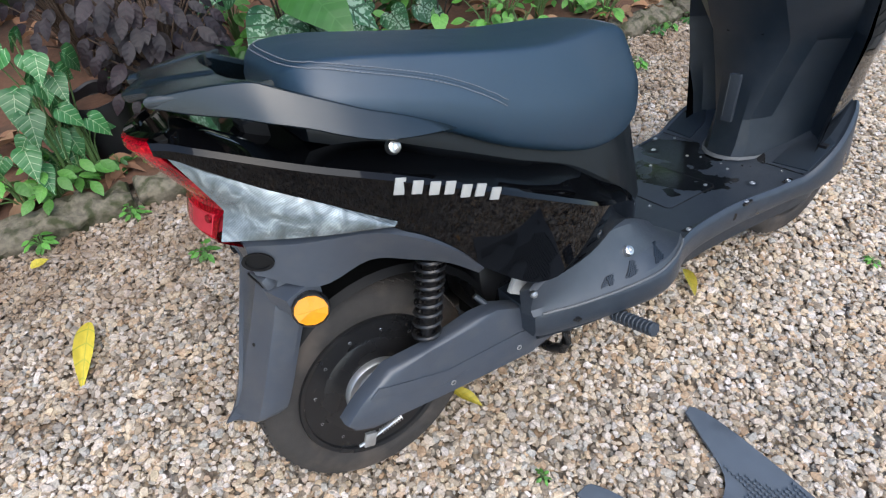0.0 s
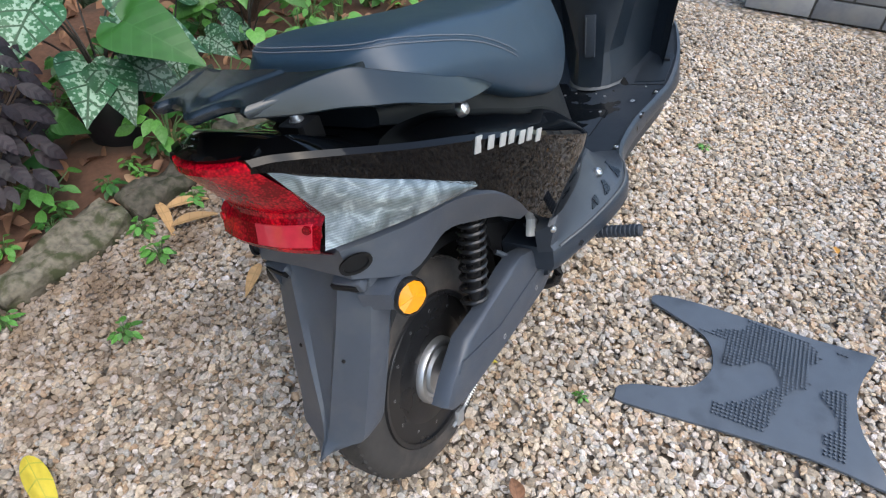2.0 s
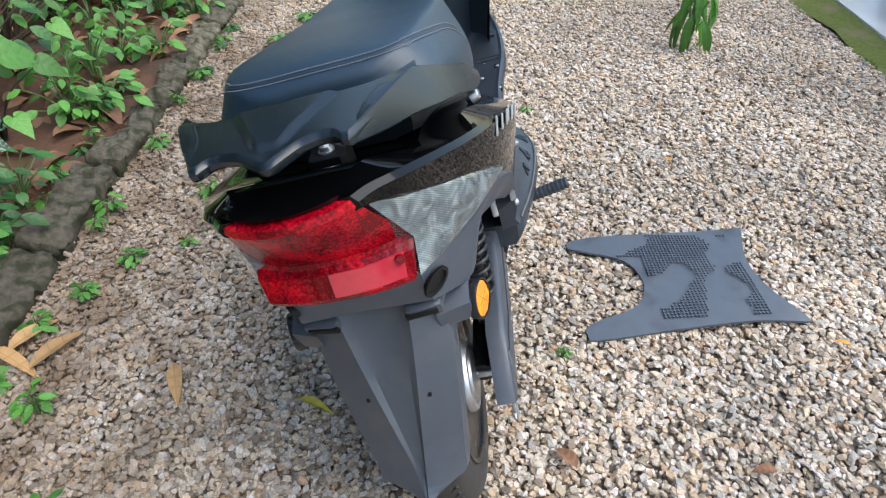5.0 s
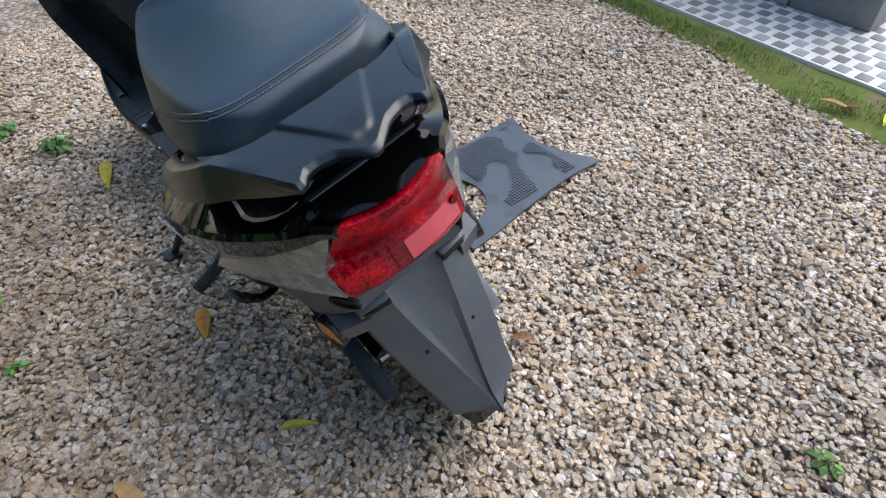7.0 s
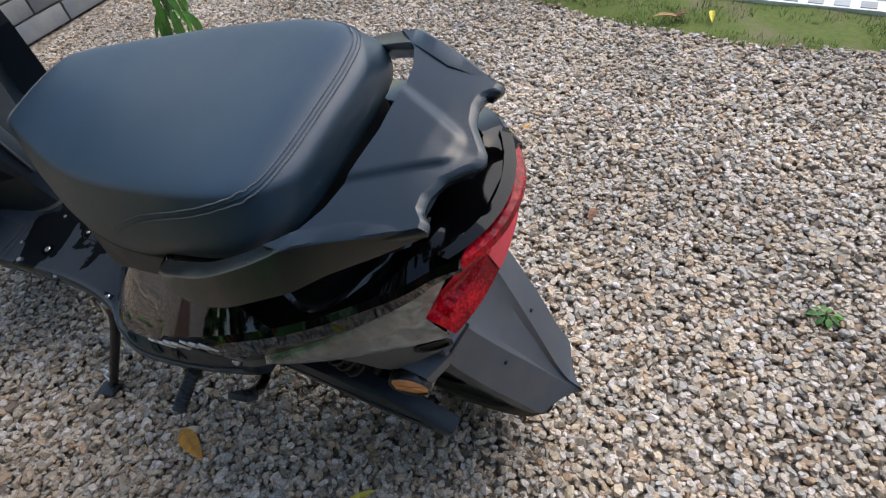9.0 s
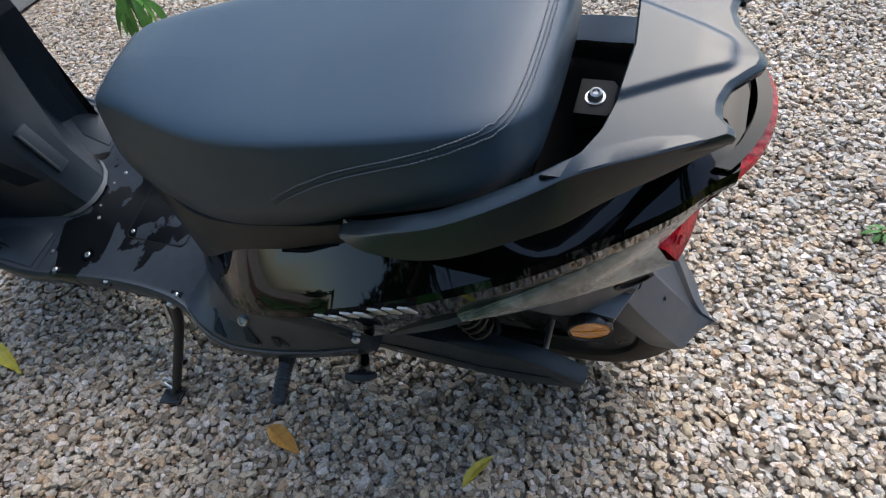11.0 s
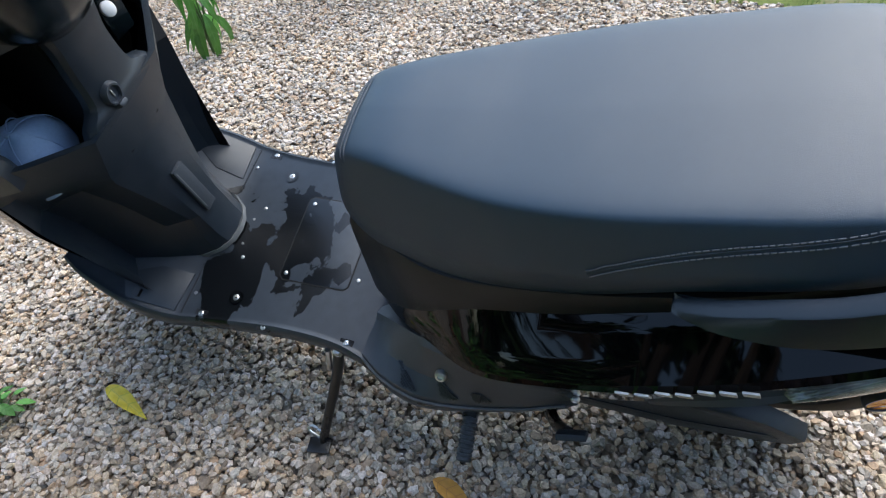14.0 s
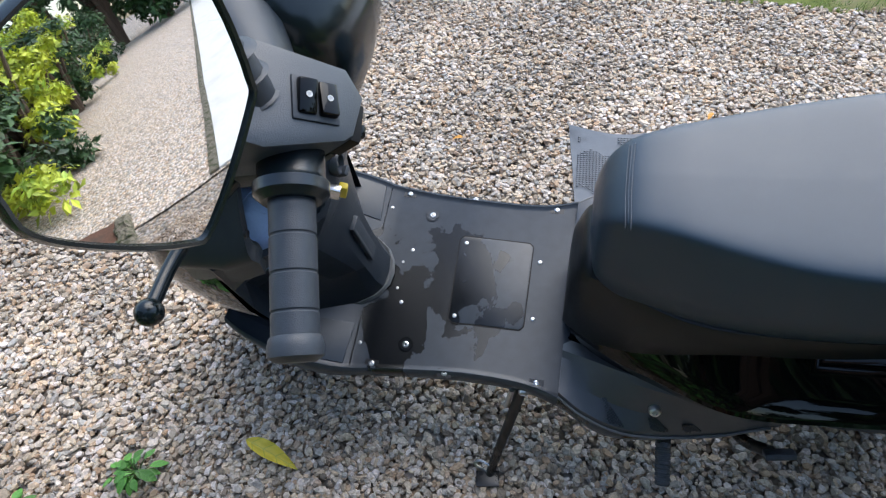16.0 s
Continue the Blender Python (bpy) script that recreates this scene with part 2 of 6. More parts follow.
def tube(path, radius, segments=10, smooth=3, caps=True, bm=None, squash=1.0):
    """A round bar along a path; radius one number, or one for each point."""
    rad = radius if isinstance(radius, (list, tuple)) else [radius] * len(path)
    rows = spline([[*p, r] for p, r in zip(path, rad)], smooth)
    rings, up = [], Vector((0.13, 0.07, 1.0)).normalized()
    for i, r in enumerate(rows):
        a, b = rows[max(0, i - 1)], rows[min(len(rows) - 1, i + 1)]
        way = Vector(b[:3] - a[:3]).normalized()
        side = way.cross(up)
        if side.length < 0.15:
            side = way.cross(Vector((1, 0, 0)))
        side.normalize()
        upv = side.cross(way)
        rings.append([Vector(r[:3]) + (side * math.cos(t) + upv * math.sin(t) * squash) * r[3] for t in np.linspace(0, 2 * math.pi, segments, endpoint=False)])
    return skin(rings, True, caps, bm)


def lathe(profile, segments=48, axis="y", centre=(0, 0, 0), bm=None):
    """Profile of (radius, along) turned about an axis."""
    bm = bm or bmesh.new()
    rings = []
    for r, s in profile:
        ring = []
        for t in np.linspace(0, 2 * math.pi, segments, endpoint=False):
            c, d = r * math.cos(t), r * math.sin(t)
            p = (c, s, d) if axis == "y" else ((s, c, d) if axis == "x" else (c, d, s))
            ring.append(Vector(p) + Vector(centre))
        rings.append(ring)
    return skin(rings, True, profile[0][0] > 1e-6, bm)


def slab(outline, z0, z1, bevel=0.003, bm=None):
    """An upright prism over an outline of (x, y), its upper edge bevelled."""
    bm = bm or bmesh.new()
    low = [bm.verts.new((x, y, z0)) for x, y in outline]
    top = [bm.verts.new((x, y, z1)) for x, y in outline]
    n = len(outline)
    bm.faces.new(low[::-1])
    cap = bm.faces.new(top)
    for i in range(n):
        bm.faces.new((low[i], low[(i + 1) % n], top[(i + 1) % n], top[i]))
    if bevel:
        bmesh.ops.bevel(bm, geom=list(cap.edges), offset=bevel, segments=2, affect="EDGES", profile=0.6)
    return bm


def box(size, m=Matrix(), bevel=0.0, bm=None, segments=2):
    fresh = bmesh.new()
    bmesh.ops.create_cube(fresh, size=1.0, matrix=Matrix.Diagonal((*size, 1)))
    if bevel:
        bmesh.ops.bevel(fresh, geom=list(fresh.edges), offset=bevel, segments=segments, affect="EDGES", profile=0.6)
    bmesh.ops.transform(fresh, matrix=m, verts=fresh.verts)
    if bm is None:
        return fresh
    me = bpy.data.meshes.new("scrap")
    fresh.to_mesh(me)
    fresh.free()
    bm.from_mesh(me)
    bpy.data.meshes.remove(me)
    return bm


def moved(bm, m):
    bmesh.ops.transform(bm, matrix=m, verts=bm.verts)
    return bm


# ---- scooter ----
SCOOTER = pose(0.545, 0.845, 0.0096, -14.8, 0, -1.9)
scooter = thing("scooter", SCOOTER, "black electric scooter leaning on its side stand on gravel", "scooter")


def bolt(parent, at, way=(0, 0, 1), radius=0.006, mat=STEEL, height=0.004, name="bolt"):
    bm = lathe([(radius * 1.25, -0.003), (radius * 1.25, 0.001), (radius, height), (radius * 0.6, height * 1.2), (radius * 0.5, height * 0.7), (0.0004, height * 0.6)], 12, "z")
    moved(bm, Matrix.Translation(at) @ Vector(way).to_track_quat("Z", "Y").to_matrix().to_4x4())
    return part(name, bm, mat, parent)


def wheel(parent, at, name, motor):
    r = 0.22
    prof = [(0.15, -0.04), (0.16, -0.049), (0.178, -0.051), (0.199, -0.046), (0.213, -0.036), (0.2185, -0.02), (r, 0), (0.2185, 0.02), (0.213, 0.036), (0.199, 0.046), (0.178, 0.051), (0.16, 0.049), (0.15, 0.04)]
    tyre = part(name, lathe(prof, 72), RUBBER, parent, "worn black tyre, dusty, on a black rim")
    tyre.matrix_basis = Matrix.Translation(at)
    rim = part("rim", lathe([(0.157, -0.043), (0.154, -0.05), (0.146, -0.048), (0.14, -0.03), (0.135, -0.03), (0.13, -0.037), (0.116, -0.039), (0.106, -0.044), (0.075, -0.047), (0.06, -0.05), (0.06, 0.05), (0.116, 0.039), (0.14, 0.03), (0.154, 0.05), (0.157, 0.043)], 56), IRON, tyre, "black wheel rim spattered with dried mud")
    for i in range(12):
        a = 2 * math.pi * (i + 0.4) / 12
        bolt(tyre, (0.123 * math.cos(a), -0.0385, 0.123 * math.sin(a)), (0, -1, 0), 0.0042)
    if motor:
        part("hub_cover", lathe([(0.066, -0.046), (0.066, -0.056), (0.062, -0.062), (0.055, -0.063), (0.052, -0.058), (0.047, -0.058), (0.044, -0.066), (0.018, -0.07), (0.0005, -0.07)], 40), ALLOY, tyre, "grey cast aluminium hub cover")
    part("axle", lathe([(0.0005, -0.105), (0.008, -0.105), (0.008, 0.105), (0.0005, 0.105)], 14), STEEL, tyre)
    treads = bmesh.new()
    for i in range(64):
        a = 360 * i / 64
        for s in (-1, 1):
            box((0.02, 0.006, 0.006), pose(0, 0, 0, 0, a, 0) @ Matrix.Translation((0, s * 0.024, 0.2155)) @ pose(0, 0, 0, s * -14, 0, 38 * s), 0, treads)
    tagged(part("tread", treads, RUBBER, tyre), kind="stuff")
    return tyre


REAR = (-0.016, -0.004, 0.228)
wheel(scooter, REAR, "rear_tyre", True)
wheel(scooter, (1.30, -0.01, 0.222), "front_tyre", False)

# gloss tail shell
SHELL = [
    (-0.206, [(0, 0.8235), (0.055, 0.8235), (0.078, 0.8205), (0.089, 0.815), (0.086, 0.806), (0, 0.78)]),
    (-0.185, [(0, 0.833), (0.06, 0.832), (0.092, 0.825), (0.104, 0.811), (0.1, 0.796), (0, 0.77)]),
    (-0.15, [(0, 0.843), (0.085, 0.838), (0.122, 0.82), (0.132, 0.798), (0.126, 0.772), (0, 0.70)]),
    (-0.05, [(0, 0.805), (0.115, 0.795), (0.167, 0.772), (0.176, 0.752), (0.166, 0.697), (0, 0.62)]),
    (0.06, [(0, 0.745), (0.135, 0.745), (0.202, 0.725), (0.213, 0.703), (0.2, 0.61), (0, 0.52)]),
    (0.17, [(0, 0.695), (0.145, 0.695), (0.22, 0.672), (0.233, 0.648), (0.205, 0.492), (0, 0.42)]),
    (0.28, [(0, 0.64), (0.15, 0.64), (0.225, 0.613), (0.238, 0.588), (0.2, 0.405), (0, 0.36)]),
    (0.40, [(0, 0.58), (0.145, 0.585), (0.22, 0.548), (0.231, 0.523), (0.2, 0.4), (0, 0.34)]),
    (0.50, [(0, 0.53), (0.125, 0.53), (0.19, 0.495), (0.2, 0.472), (0.19, 0.40), (0, 0.33)]),
    (0.565, [(0, 0.48), (0.11, 0.48), (0.155, 0.452), (0.162, 0.435), (0.155, 0.37), (0, 0.33)]),
    (0.61, [(0, 0.44), (0.08, 0.44), (0.118, 0.415), (0.124, 0.4), (0.12, 0.36), (0, 0.33)]),
    (0.64, [(0, 0.4), (0.06, 0.4), (0.09, 0.385), (0.094, 0.375), (0.09, 0.35), (0, 0.33)]),
]


def rounded_body(stations, n=5, rounds=2, keep=0.0):
    rows = spline([[x, *[v for p in sec for v in p]] for x, sec in stations], n)
    rings = []
    for r in rows:
        sec = [(max(0.0, r[i]), r[i + 1]) for i in range(1, len(r), 2)]
        rings.append(mirror_ring([(r[0], y, z) for y, z in soft_section(sec, rounds)]))
    return rings


SHELL = [(x, [*sec[:2], (sec[3][0] - 0.007, sec[3][1] + 0.009), *sec[3:]]) for x, sec in SHELL]
SHELL = [(x - 0.016 * min(1.0, max(0.0, (0.1 - x) / 0.28)), [(y * (1.0 - 0.14 * min(1.0, max(0.0, (-0.1 - x) / 0.1))), z - 0.047 * max(0.0, z - 0.5)) for y, z in sec]) for x, sec in SHELL]
SHELL = [(x, [(y * (0.92 if x > 0.45 else 1.0), min(z, 0.811 if x < -0.12 or i > 1 else 0.755)) for i, (y, z) in enumerate(sec)]) for x, sec in SHELL]
shell = part("tail_shell", skin(body_of(SHELL, 6, 3)), GLOSS, scooter, "gloss black tail fairing", 26)


def shell_side(x, k):
    """A point of the shell's side panel: k from 0 at its upper crease to 1 at its lower edge."""
    rows = spline([[s, *sec[3], *sec[4]] for s, sec in SHELL], 8)
    r = min(rows, key=lambda q: abs(q[0] - x))
    return Vector((x, r[1] + (r[3] - r[1]) * k, r[2] + (r[4] - r[2]) * k))


# seat
SEAT = [
    (-0.052, 0.85, 0.83, 0.06, 0.035), (-0.044, 0.872, 0.818, 0.105, 0.072), (-0.01, 0.884, 0.802, 0.138, 0.104), (0.06, 0.877, 0.775, 0.152, 0.118),
    (0.16, 0.855, 0.735, 0.157, 0.122), (0.27, 0.83, 0.672, 0.158, 0.122), (0.38, 0.808, 0.622, 0.152, 0.112), (0.47, 0.798, 0.59, 0.138, 0.094),
    (0.55, 0.79, 0.578, 0.117, 0.074), (0.605, 0.775, 0.588, 0.1, 0.06), (0.636, 0.742, 0.615, 0.08, 0.045), (0.648, 0.70, 0.665, 0.04, 0.02)]

SEAT = [(0.977 * x, 0.33 + 0.966 * (zt - 0.33), 0.33 + 0.966 * (zb - 0.33), 1.05 * w, 1.08 * wt) for x, zt, zb, w, wt in SEAT]


def seat_half(x, zt, zb, w, wt):
    h = zt - zb
    return soft_section([(0, zt + 0.003), (wt * 0.5, zt + 0.002), (wt - 0.001, zt - 0.0005), (wt + 0.0075, zt - 0.01), (w - 0.006, zb + 0.55 * h), (w, zb + 0.4 * h), (w, zb + 0.18 * h), (w * 0.93, zb), (w * 0.6, zb - 0.004), (0, zb - 0.004)], 2)


def seat_point(x, k, lift=0.0):
    """A point of the seat's skin: k runs from 0 on its crown to 1 at its lower edge, negative on the right."""
    rows = spline(SEAT, 12)
    r = [np.interp(x, rows[:, 0], rows[:, i]) for i in range(1, 5)]
    half = seat_half(x, *r)
    f = abs(k) * (len(half) - 1)
    i = min(int(f), len(half) - 2)
    y, z = np.array(half[i]) * (1 - f + i) + np.array(half[i + 1]) * (f - i)
    a, b = half[i], half[i + 1]
    out = Vector((0, a[1] - b[1], b[0] - a[0])).normalized() if True else 0
    p = Vector((x, y, z)) + Vector((0, -out.y if out.y < 0 else out.y, out.z)) * lift
    return Vector((p.x, math.copysign(p.y, k) if k else 0.0, p.z))


rings = [mirror_ring([(r[0], y, z) for y, z in seat_half(*r)]) for r in spline(SEAT, 6)]
seat = part("seat", skin(rings), VINYL, scooter, "padded black vinyl scooter seat with grey stitching", 60)
seat.matrix_basis = Matrix.Translation((0, -0.017, 0))


def stitching(points, name="stitching"):
    """Two rows of short thread dashes, and the folded seam between them, over the seat."""
    left = spline(points, 10)
    rim = 1 if points[0][1] > 0 else -1

    def beside(a, b, off):
        """The place on the seat's skin that lies off metres to the side of the way from a to b."""
        p = seat_point(a[0], a[1], 0.0012)
        px, pk = seat_point(a[0] + 0.002, a[1], 0.0012) - p, seat_point(a[0], a[1] + 0.01 * rim, 0.0012) - p
        way = seat_point(b[0], b[1], 0.0012) - p
        side = px.cross(pk).cross(way)
        if side.length < 1e-9:
            return p
        side = side.normalized() * off * rim
        g = np.linalg.lstsq(np.array([px, pk]).T, np.array(side), rcond=None)[0]
        return seat_point(a[0] + 0.002 * float(g[0]), a[1] + 0.01 * rim * float(g[1]), 0.0012)

    for off in (-0.0042, 0.0042):
        bm = bmesh.new()
        places = [beside(a, b, off) for a, b in zip(left, left[1:])]
        for pa, pb in zip(places, places[1:]):
            n = max(1, round((pb - pa).length / 0.0066))
            for k in range(n):
                p, q = pa.lerp(pb, (k + 0.16) / n), pa.lerp(pb, (k + 0.84) / n)
                tube([p, q], 0.0008, 5, 1, True, bm)
        tagged(part(name, bm, STITCH, seat), kind="stuff")
    fold = bmesh.new()
    tube([seat_point(a[0], a[1], 0.0) for a in left[::2]], 0.0008, 6, 1, True, fold)
    part("seam", fold, VINYL, seat)


stitching([(0.262, 0.49), (0.24, 0.46), (0.2, 0.43), (0.15, 0.405), (0.05, 0.365), (0.0, 0.31), (-0.022, 0.25), (-0.03, 0.17), (-0.032, 0.06), (-0.032, 0.0)])
stitching([(0.262, -0.49), (0.24, -0.46), (0.2, -0.43), (0.15, -0.405), (0.05, -0.365), (0.0, -0.31), (-0.022, -0.25), (-0.03, -0.17), (-0.032, -0.06), (-0.032, -0.001)])
stitching([(0.593, -0.22), (0.594, -0.1), (0.594, 0.1), (0.592, 0.22), (0.59, 0.34)], "front_stitching")
part("seat_base", skin(rounded_body([
    (-0.03, [(0, 0.785), (0.11, 0.785), (0.115, 0.775), (0.11, 0.75), (0, 0.75)]), (0.12, [(0, 0.735), (0.14, 0.735), (0.145, 0.72), (0.145, 0.68), (0, 0.66)]),
    (0.30, [(0, 0.67), (0.145, 0.67), (0.15, 0.655), (0.16, 0.60), (0, 0.58)]), (0.45, [(0, 0.62), (0.13, 0.62), (0.14, 0.60), (0.17, 0.45), (0, 0.33)]),
    (0.54, [(0, 0.61), (0.10, 0.61), (0.118, 0.58), (0.158, 0.40), (0, 0.33)]), (0.60, [(0, 0.60), (0.07, 0.60), (0.085, 0.56), (0.13, 0.37), (0, 0.33)]),
    (0.635, [(0, 0.60), (0.06, 0.60), (0.07, 0.56), (0.105, 0.36), (0, 0.33)]), (0.655, [(0, 0.54), (0.045, 0.54), (0.055, 0.50), (0.08, 0.345), (0, 0.33)])], 4, 1)), SEATPAN, scooter, "", 40)

# grab rail
REAR_EDGE = [(0.0, -0.222), (0.007, -0.22), (0.033, -0.198), (0.052, -0.192), (0.066, -0.193), (0.076, -0.204), (0.083, -0.205), (0.09, -0.192), (0.11, -0.15), (0.128, -0.108), (0.14, -0.08)]
FRONT_EDGE = [(0.0, -0.118), (0.06, -0.113), (0.09, -0.106), (0.115, -0.093), (0.13, -0.077), (0.14, -0.064)]


def crown(x, y):
    """The rail's top skin: a cambered plate with a raised middle that narrows to the rear."""
    half = 0.056 - 0.5 * (-0.115 - x)
    k = min(1.0, max(0.0, (half - abs(y)) / 0.009 + 0.5)) * min(1.0, max(0.0, (x + 0.205) / 0.012))
    return 0.8685 + 0.015 * (-0.1 - x) - 0.42 * y * y - 0.006 * max(0.0, 1.0 - abs(y) / 0.06) * min(1.0, max(0.0, (-0.17 - x) / 0.05)) + 0.004 * k * k * (3 - 2 * k)


across = np.unique(np.concatenate([np.linspace(-0.14, 0.14, 81), [0.083, -0.083, 0.076, -0.076]]))
rings = []
for y in across:
    xr, xf = np.interp(abs(y), *zip(*REAR_EDGE)), np.interp(abs(y), *zip(*FRONT_EDGE))
    top = [(xr + (xf - xr) * k, y, crown(xr + (xf - xr) * k, y)) for k in np.linspace(0, 1, 29)]
    ring = [(xr + 0.012, y, crown(xr, y) - 0.017), (xr + 0.001, y, crown(xr, y) - 0.0155), (xr - 0.003, y, crown(xr, y) - 0.012), (xr - 0.0045, y, crown(xr, y) - 0.0055), (xr - 0.002, y, crown(xr, y) - 0.0025)]
    ring += [(x + (0.0035 if i == 0 else 0.0), yy, z) for i, (x, yy, z) in enumerate(top)]
    ring += [(xf + 0.002, y, crown(xf, y) - 0.004), (xf, y, crown(xf, y) - 0.02)]
    rings.append(ring)
bm = skin(rings)
# side arms: a flat outer face between a crisp upper edge and a lower one, with a narrow top lip
ARM = [
    (-0.203, 0.083, 0.8655, 0.085, 0.852), (-0.16, 0.106, 0.8675, 0.11, 0.836), (-0.12, 0.125, 0.867, 0.135, 0.825), (-0.088, 0.14, 0.863, 0.157, 0.813), (-0.066, 0.149, 0.852, 0.167, 0.805), (-0.04, 0.158, 0.838, 0.176, 0.794),
    (0.0, 0.169, 0.817, 0.187, 0.774), (0.04, 0.176, 0.796, 0.193, 0.757), (0.08, 0.179, 0.778, 0.195, 0.747), (0.13, 0.179, 0.752, 0.19, 0.737), (0.165, 0.172, 0.732, 0.176, 0.727), (0.172, 0.169, 0.728, 0.171, 0.725)]
for s in (1, -1):
    skin([[(x, s * (yt - min(0.02, 0.3 * (0.21 + x))), zt - 0.0005), (x, s * (yt - 0.002), zt), (x, s * (yt + 0.0005), zt - 0.0012), (x, s * (yt * 0.5 + yb * 0.5 + 0.0015), (zt + zb) / 2), (x, s * (yb + 0.0004), zb + 0.002), (x, s * (yb - 0.002), zb), (x, s * (yb - 0.012), zb + 0.001), (x, s * (yb - 0.02), zb + 0.006), (x, s * (yt - min(0.022, 0.32 * (0.21 + x))), zt - 0.008)] for x, yt, zt, yb, zb in spline(ARM, 5)], True, True, bm)
rail = part("grab_rail", bm, RAILTOP, scooter, "satin black grab rail", 30)
rail.matrix_basis = Matrix.Translation((0, -0.005, 0))
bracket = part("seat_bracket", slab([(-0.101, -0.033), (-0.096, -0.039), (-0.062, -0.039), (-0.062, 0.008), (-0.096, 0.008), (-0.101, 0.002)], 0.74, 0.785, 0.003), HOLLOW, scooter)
part("rear_tray", slab([(-0.12, -0.1), (0.0, -0.1), (0.0, 0.1), (-0.12, 0.1)], 0.71, 0.728, 0.003), GLOSS, scooter)
part("washer", lathe([(0.0105, 0.0), (0.0105, 0.0016), (0.0055, 0.0016)], 20, "z", (-0.081, -0.014, 0.785)), ALLOY, bracket)
bolt(bracket, (-0.081, -0.014, 0.7866), (-0.1, 0, 1), 0.0066, ALLOY, 0.007)
bolt(scooter, (0.06, -0.186, 0.738), (0, -1, 0.35), 0.009, STEEL, 0.008, "rail_bolt")

# tail lamp: rows of height, rear face, half width and how far the sides wrap forward
rows = [(0.8085, -0.236, 0.067, 0.022), (0.806, -0.247, 0.0715, 0.027), (0.797, -0.248, 0.0745, 0.028), (0.752, -0.22, 0.086, 0.028), (0.708, -0.192, 0.0975, 0.028), (0.7, -0.192, 0.099, 0.027), (0.692, -0.197, 0.0985, 0.02), (0.662, -0.206, 0.0935, 0.015), (0.654, -0.203, 0.0895, 0.014), (0.622, -0.166, 0.075, 0.012)]
rings = []
for z, x, w, wrap in rows:
    front = [(x + wrap * abs(s) ** 2.2, w * s, z - 0.002 * abs(s)) for s in np.linspace(-1, 1, 17)]
    rings.append(front + [(x + wrap + 0.004, w * 0.9, z - 0.004), (x + 0.012, w * 0.5, z - 0.004), (x + 0.008, 0, z - 0.004), (x + 0.012, -w * 0.5, z - 0.004), (x + wrap + 0.004, -w * 0.9, z - 0.004)])
lamp = part("tail_lamp", skin(rings), RED, scooter, "red tail lamp lens", 12)
part("lamp_rim", skin([[(-0.241 + 0.027 * k * k, 0.0745 * k, 0.8135), (-0.228 + 0.027 * k * k, 0.0745 * k, 0.8155), (-0.218 + 0.027 * k * k, 0.0745 * k, 0.79), (-0.226 + 0.027 * k * k, 0.0745 * k, 0.79)] for k in np.linspace(-1, 1, 17)]), GLOSS, scooter)
for s in (-1, 1):
    part("lens_stud", moved(lathe([(0.0065, 0.0), (0.006, 0.003), (0.0004, 0.003)], 14, "z"), Matrix.Translation((-0.1885, s * 0.081, 0.688)) @ Vector((-0.93, s * 0.3, 0.2)).to_track_quat("Z", "Y").to_matrix().to_4x4()), RED, lamp)
# reflected glare on the lower lens, put in as a paler red block
part("lamp_window", skin([[(-0.1985 + 0.02 * (y / 0.098) ** 2, y, 0.6925), (-0.2075 + 0.016 * (y / 0.094) ** 2, y * 0.97, 0.664), (-0.17, y * 0.97, 0.664), (-0.17, y, 0.6925)] for y in np.linspace(-0.086, 0.004, 9)]), REDGLARE, lamp, "paler red block painted as glare on the lamp lens")

# clear signal lenses
for s in (-1, 1):
    a, f0, b, c = Vector((-0.216, 0.0755, 0.802)), Vector((-0.168, 0.1005, 0.7)), Vector((-0.186, 0.0965, 0.655)), Vector((0.036, 0.206, 0.63))
    rings = []
    for u in np.linspace(0, 0.97, 14):
        ring = []
        for v in np.linspace(0, 1, 11):
            rear = a.lerp(f0, v / 0.7) if v < 0.7 else f0.lerp(b, (v - 0.7) / 0.3)
            p = rear.lerp(c, u) + Vector((0, 0.012, -0.002)) * math.sin(math.pi * v) ** 0.6 * (1 - u) ** 0.5 * min(1.0, 4 * u) + Vector((0, 0.02, 0)) * math.sin(math.pi * u) * 0.5
            ring.append((p.x, s * p.y, p.z))
        e, f = a.lerp(c, u), b.lerp(c, u)
        ring += [(f.x + 0.035, s * (f.y - 0.022), f.z), (e.x + 0.03, s * (e.y - 0.022), e.z)]
        rings.append(ring)
    part("signal_lens", skin(rings), CLEAR, scooter, "clear ribbed turn signal lens", 40)

# lower tail fascia, inner fender, mudguard
part("tail_fascia", skin(body_of([
    (-0.158, [(0, 0.628), (0.08, 0.638), (0.088, 0.63), (0.092, 0.582), (0, 0.585)]), (-0.085, [(0, 0.635), (0.13, 0.638), (0.148, 0.63), (0.138, 0.548), (0, 0.57)]),
    (0.0, [(0, 0.635), (0.165, 0.635), (0.186, 0.625), (0.15, 0.562), (0, 0.57)]), (0.06, [(0, 0.61), (0.19, 0.612), (0.209, 0.6), (0.166, 0.542), (0, 0.55)]),
    (0.12, [(0, 0.55), (0.195, 0.562), (0.213, 0.55), (0.178, 0.512), (0, 0.52)]), (0.165, [(0, 0.5), (0.19, 0.505), (0.208, 0.495), (0.188, 0.476), (0, 0.48)])], 5, 2)), DUSTY, scooter, "dark grey plastic lower tail panel", 30)
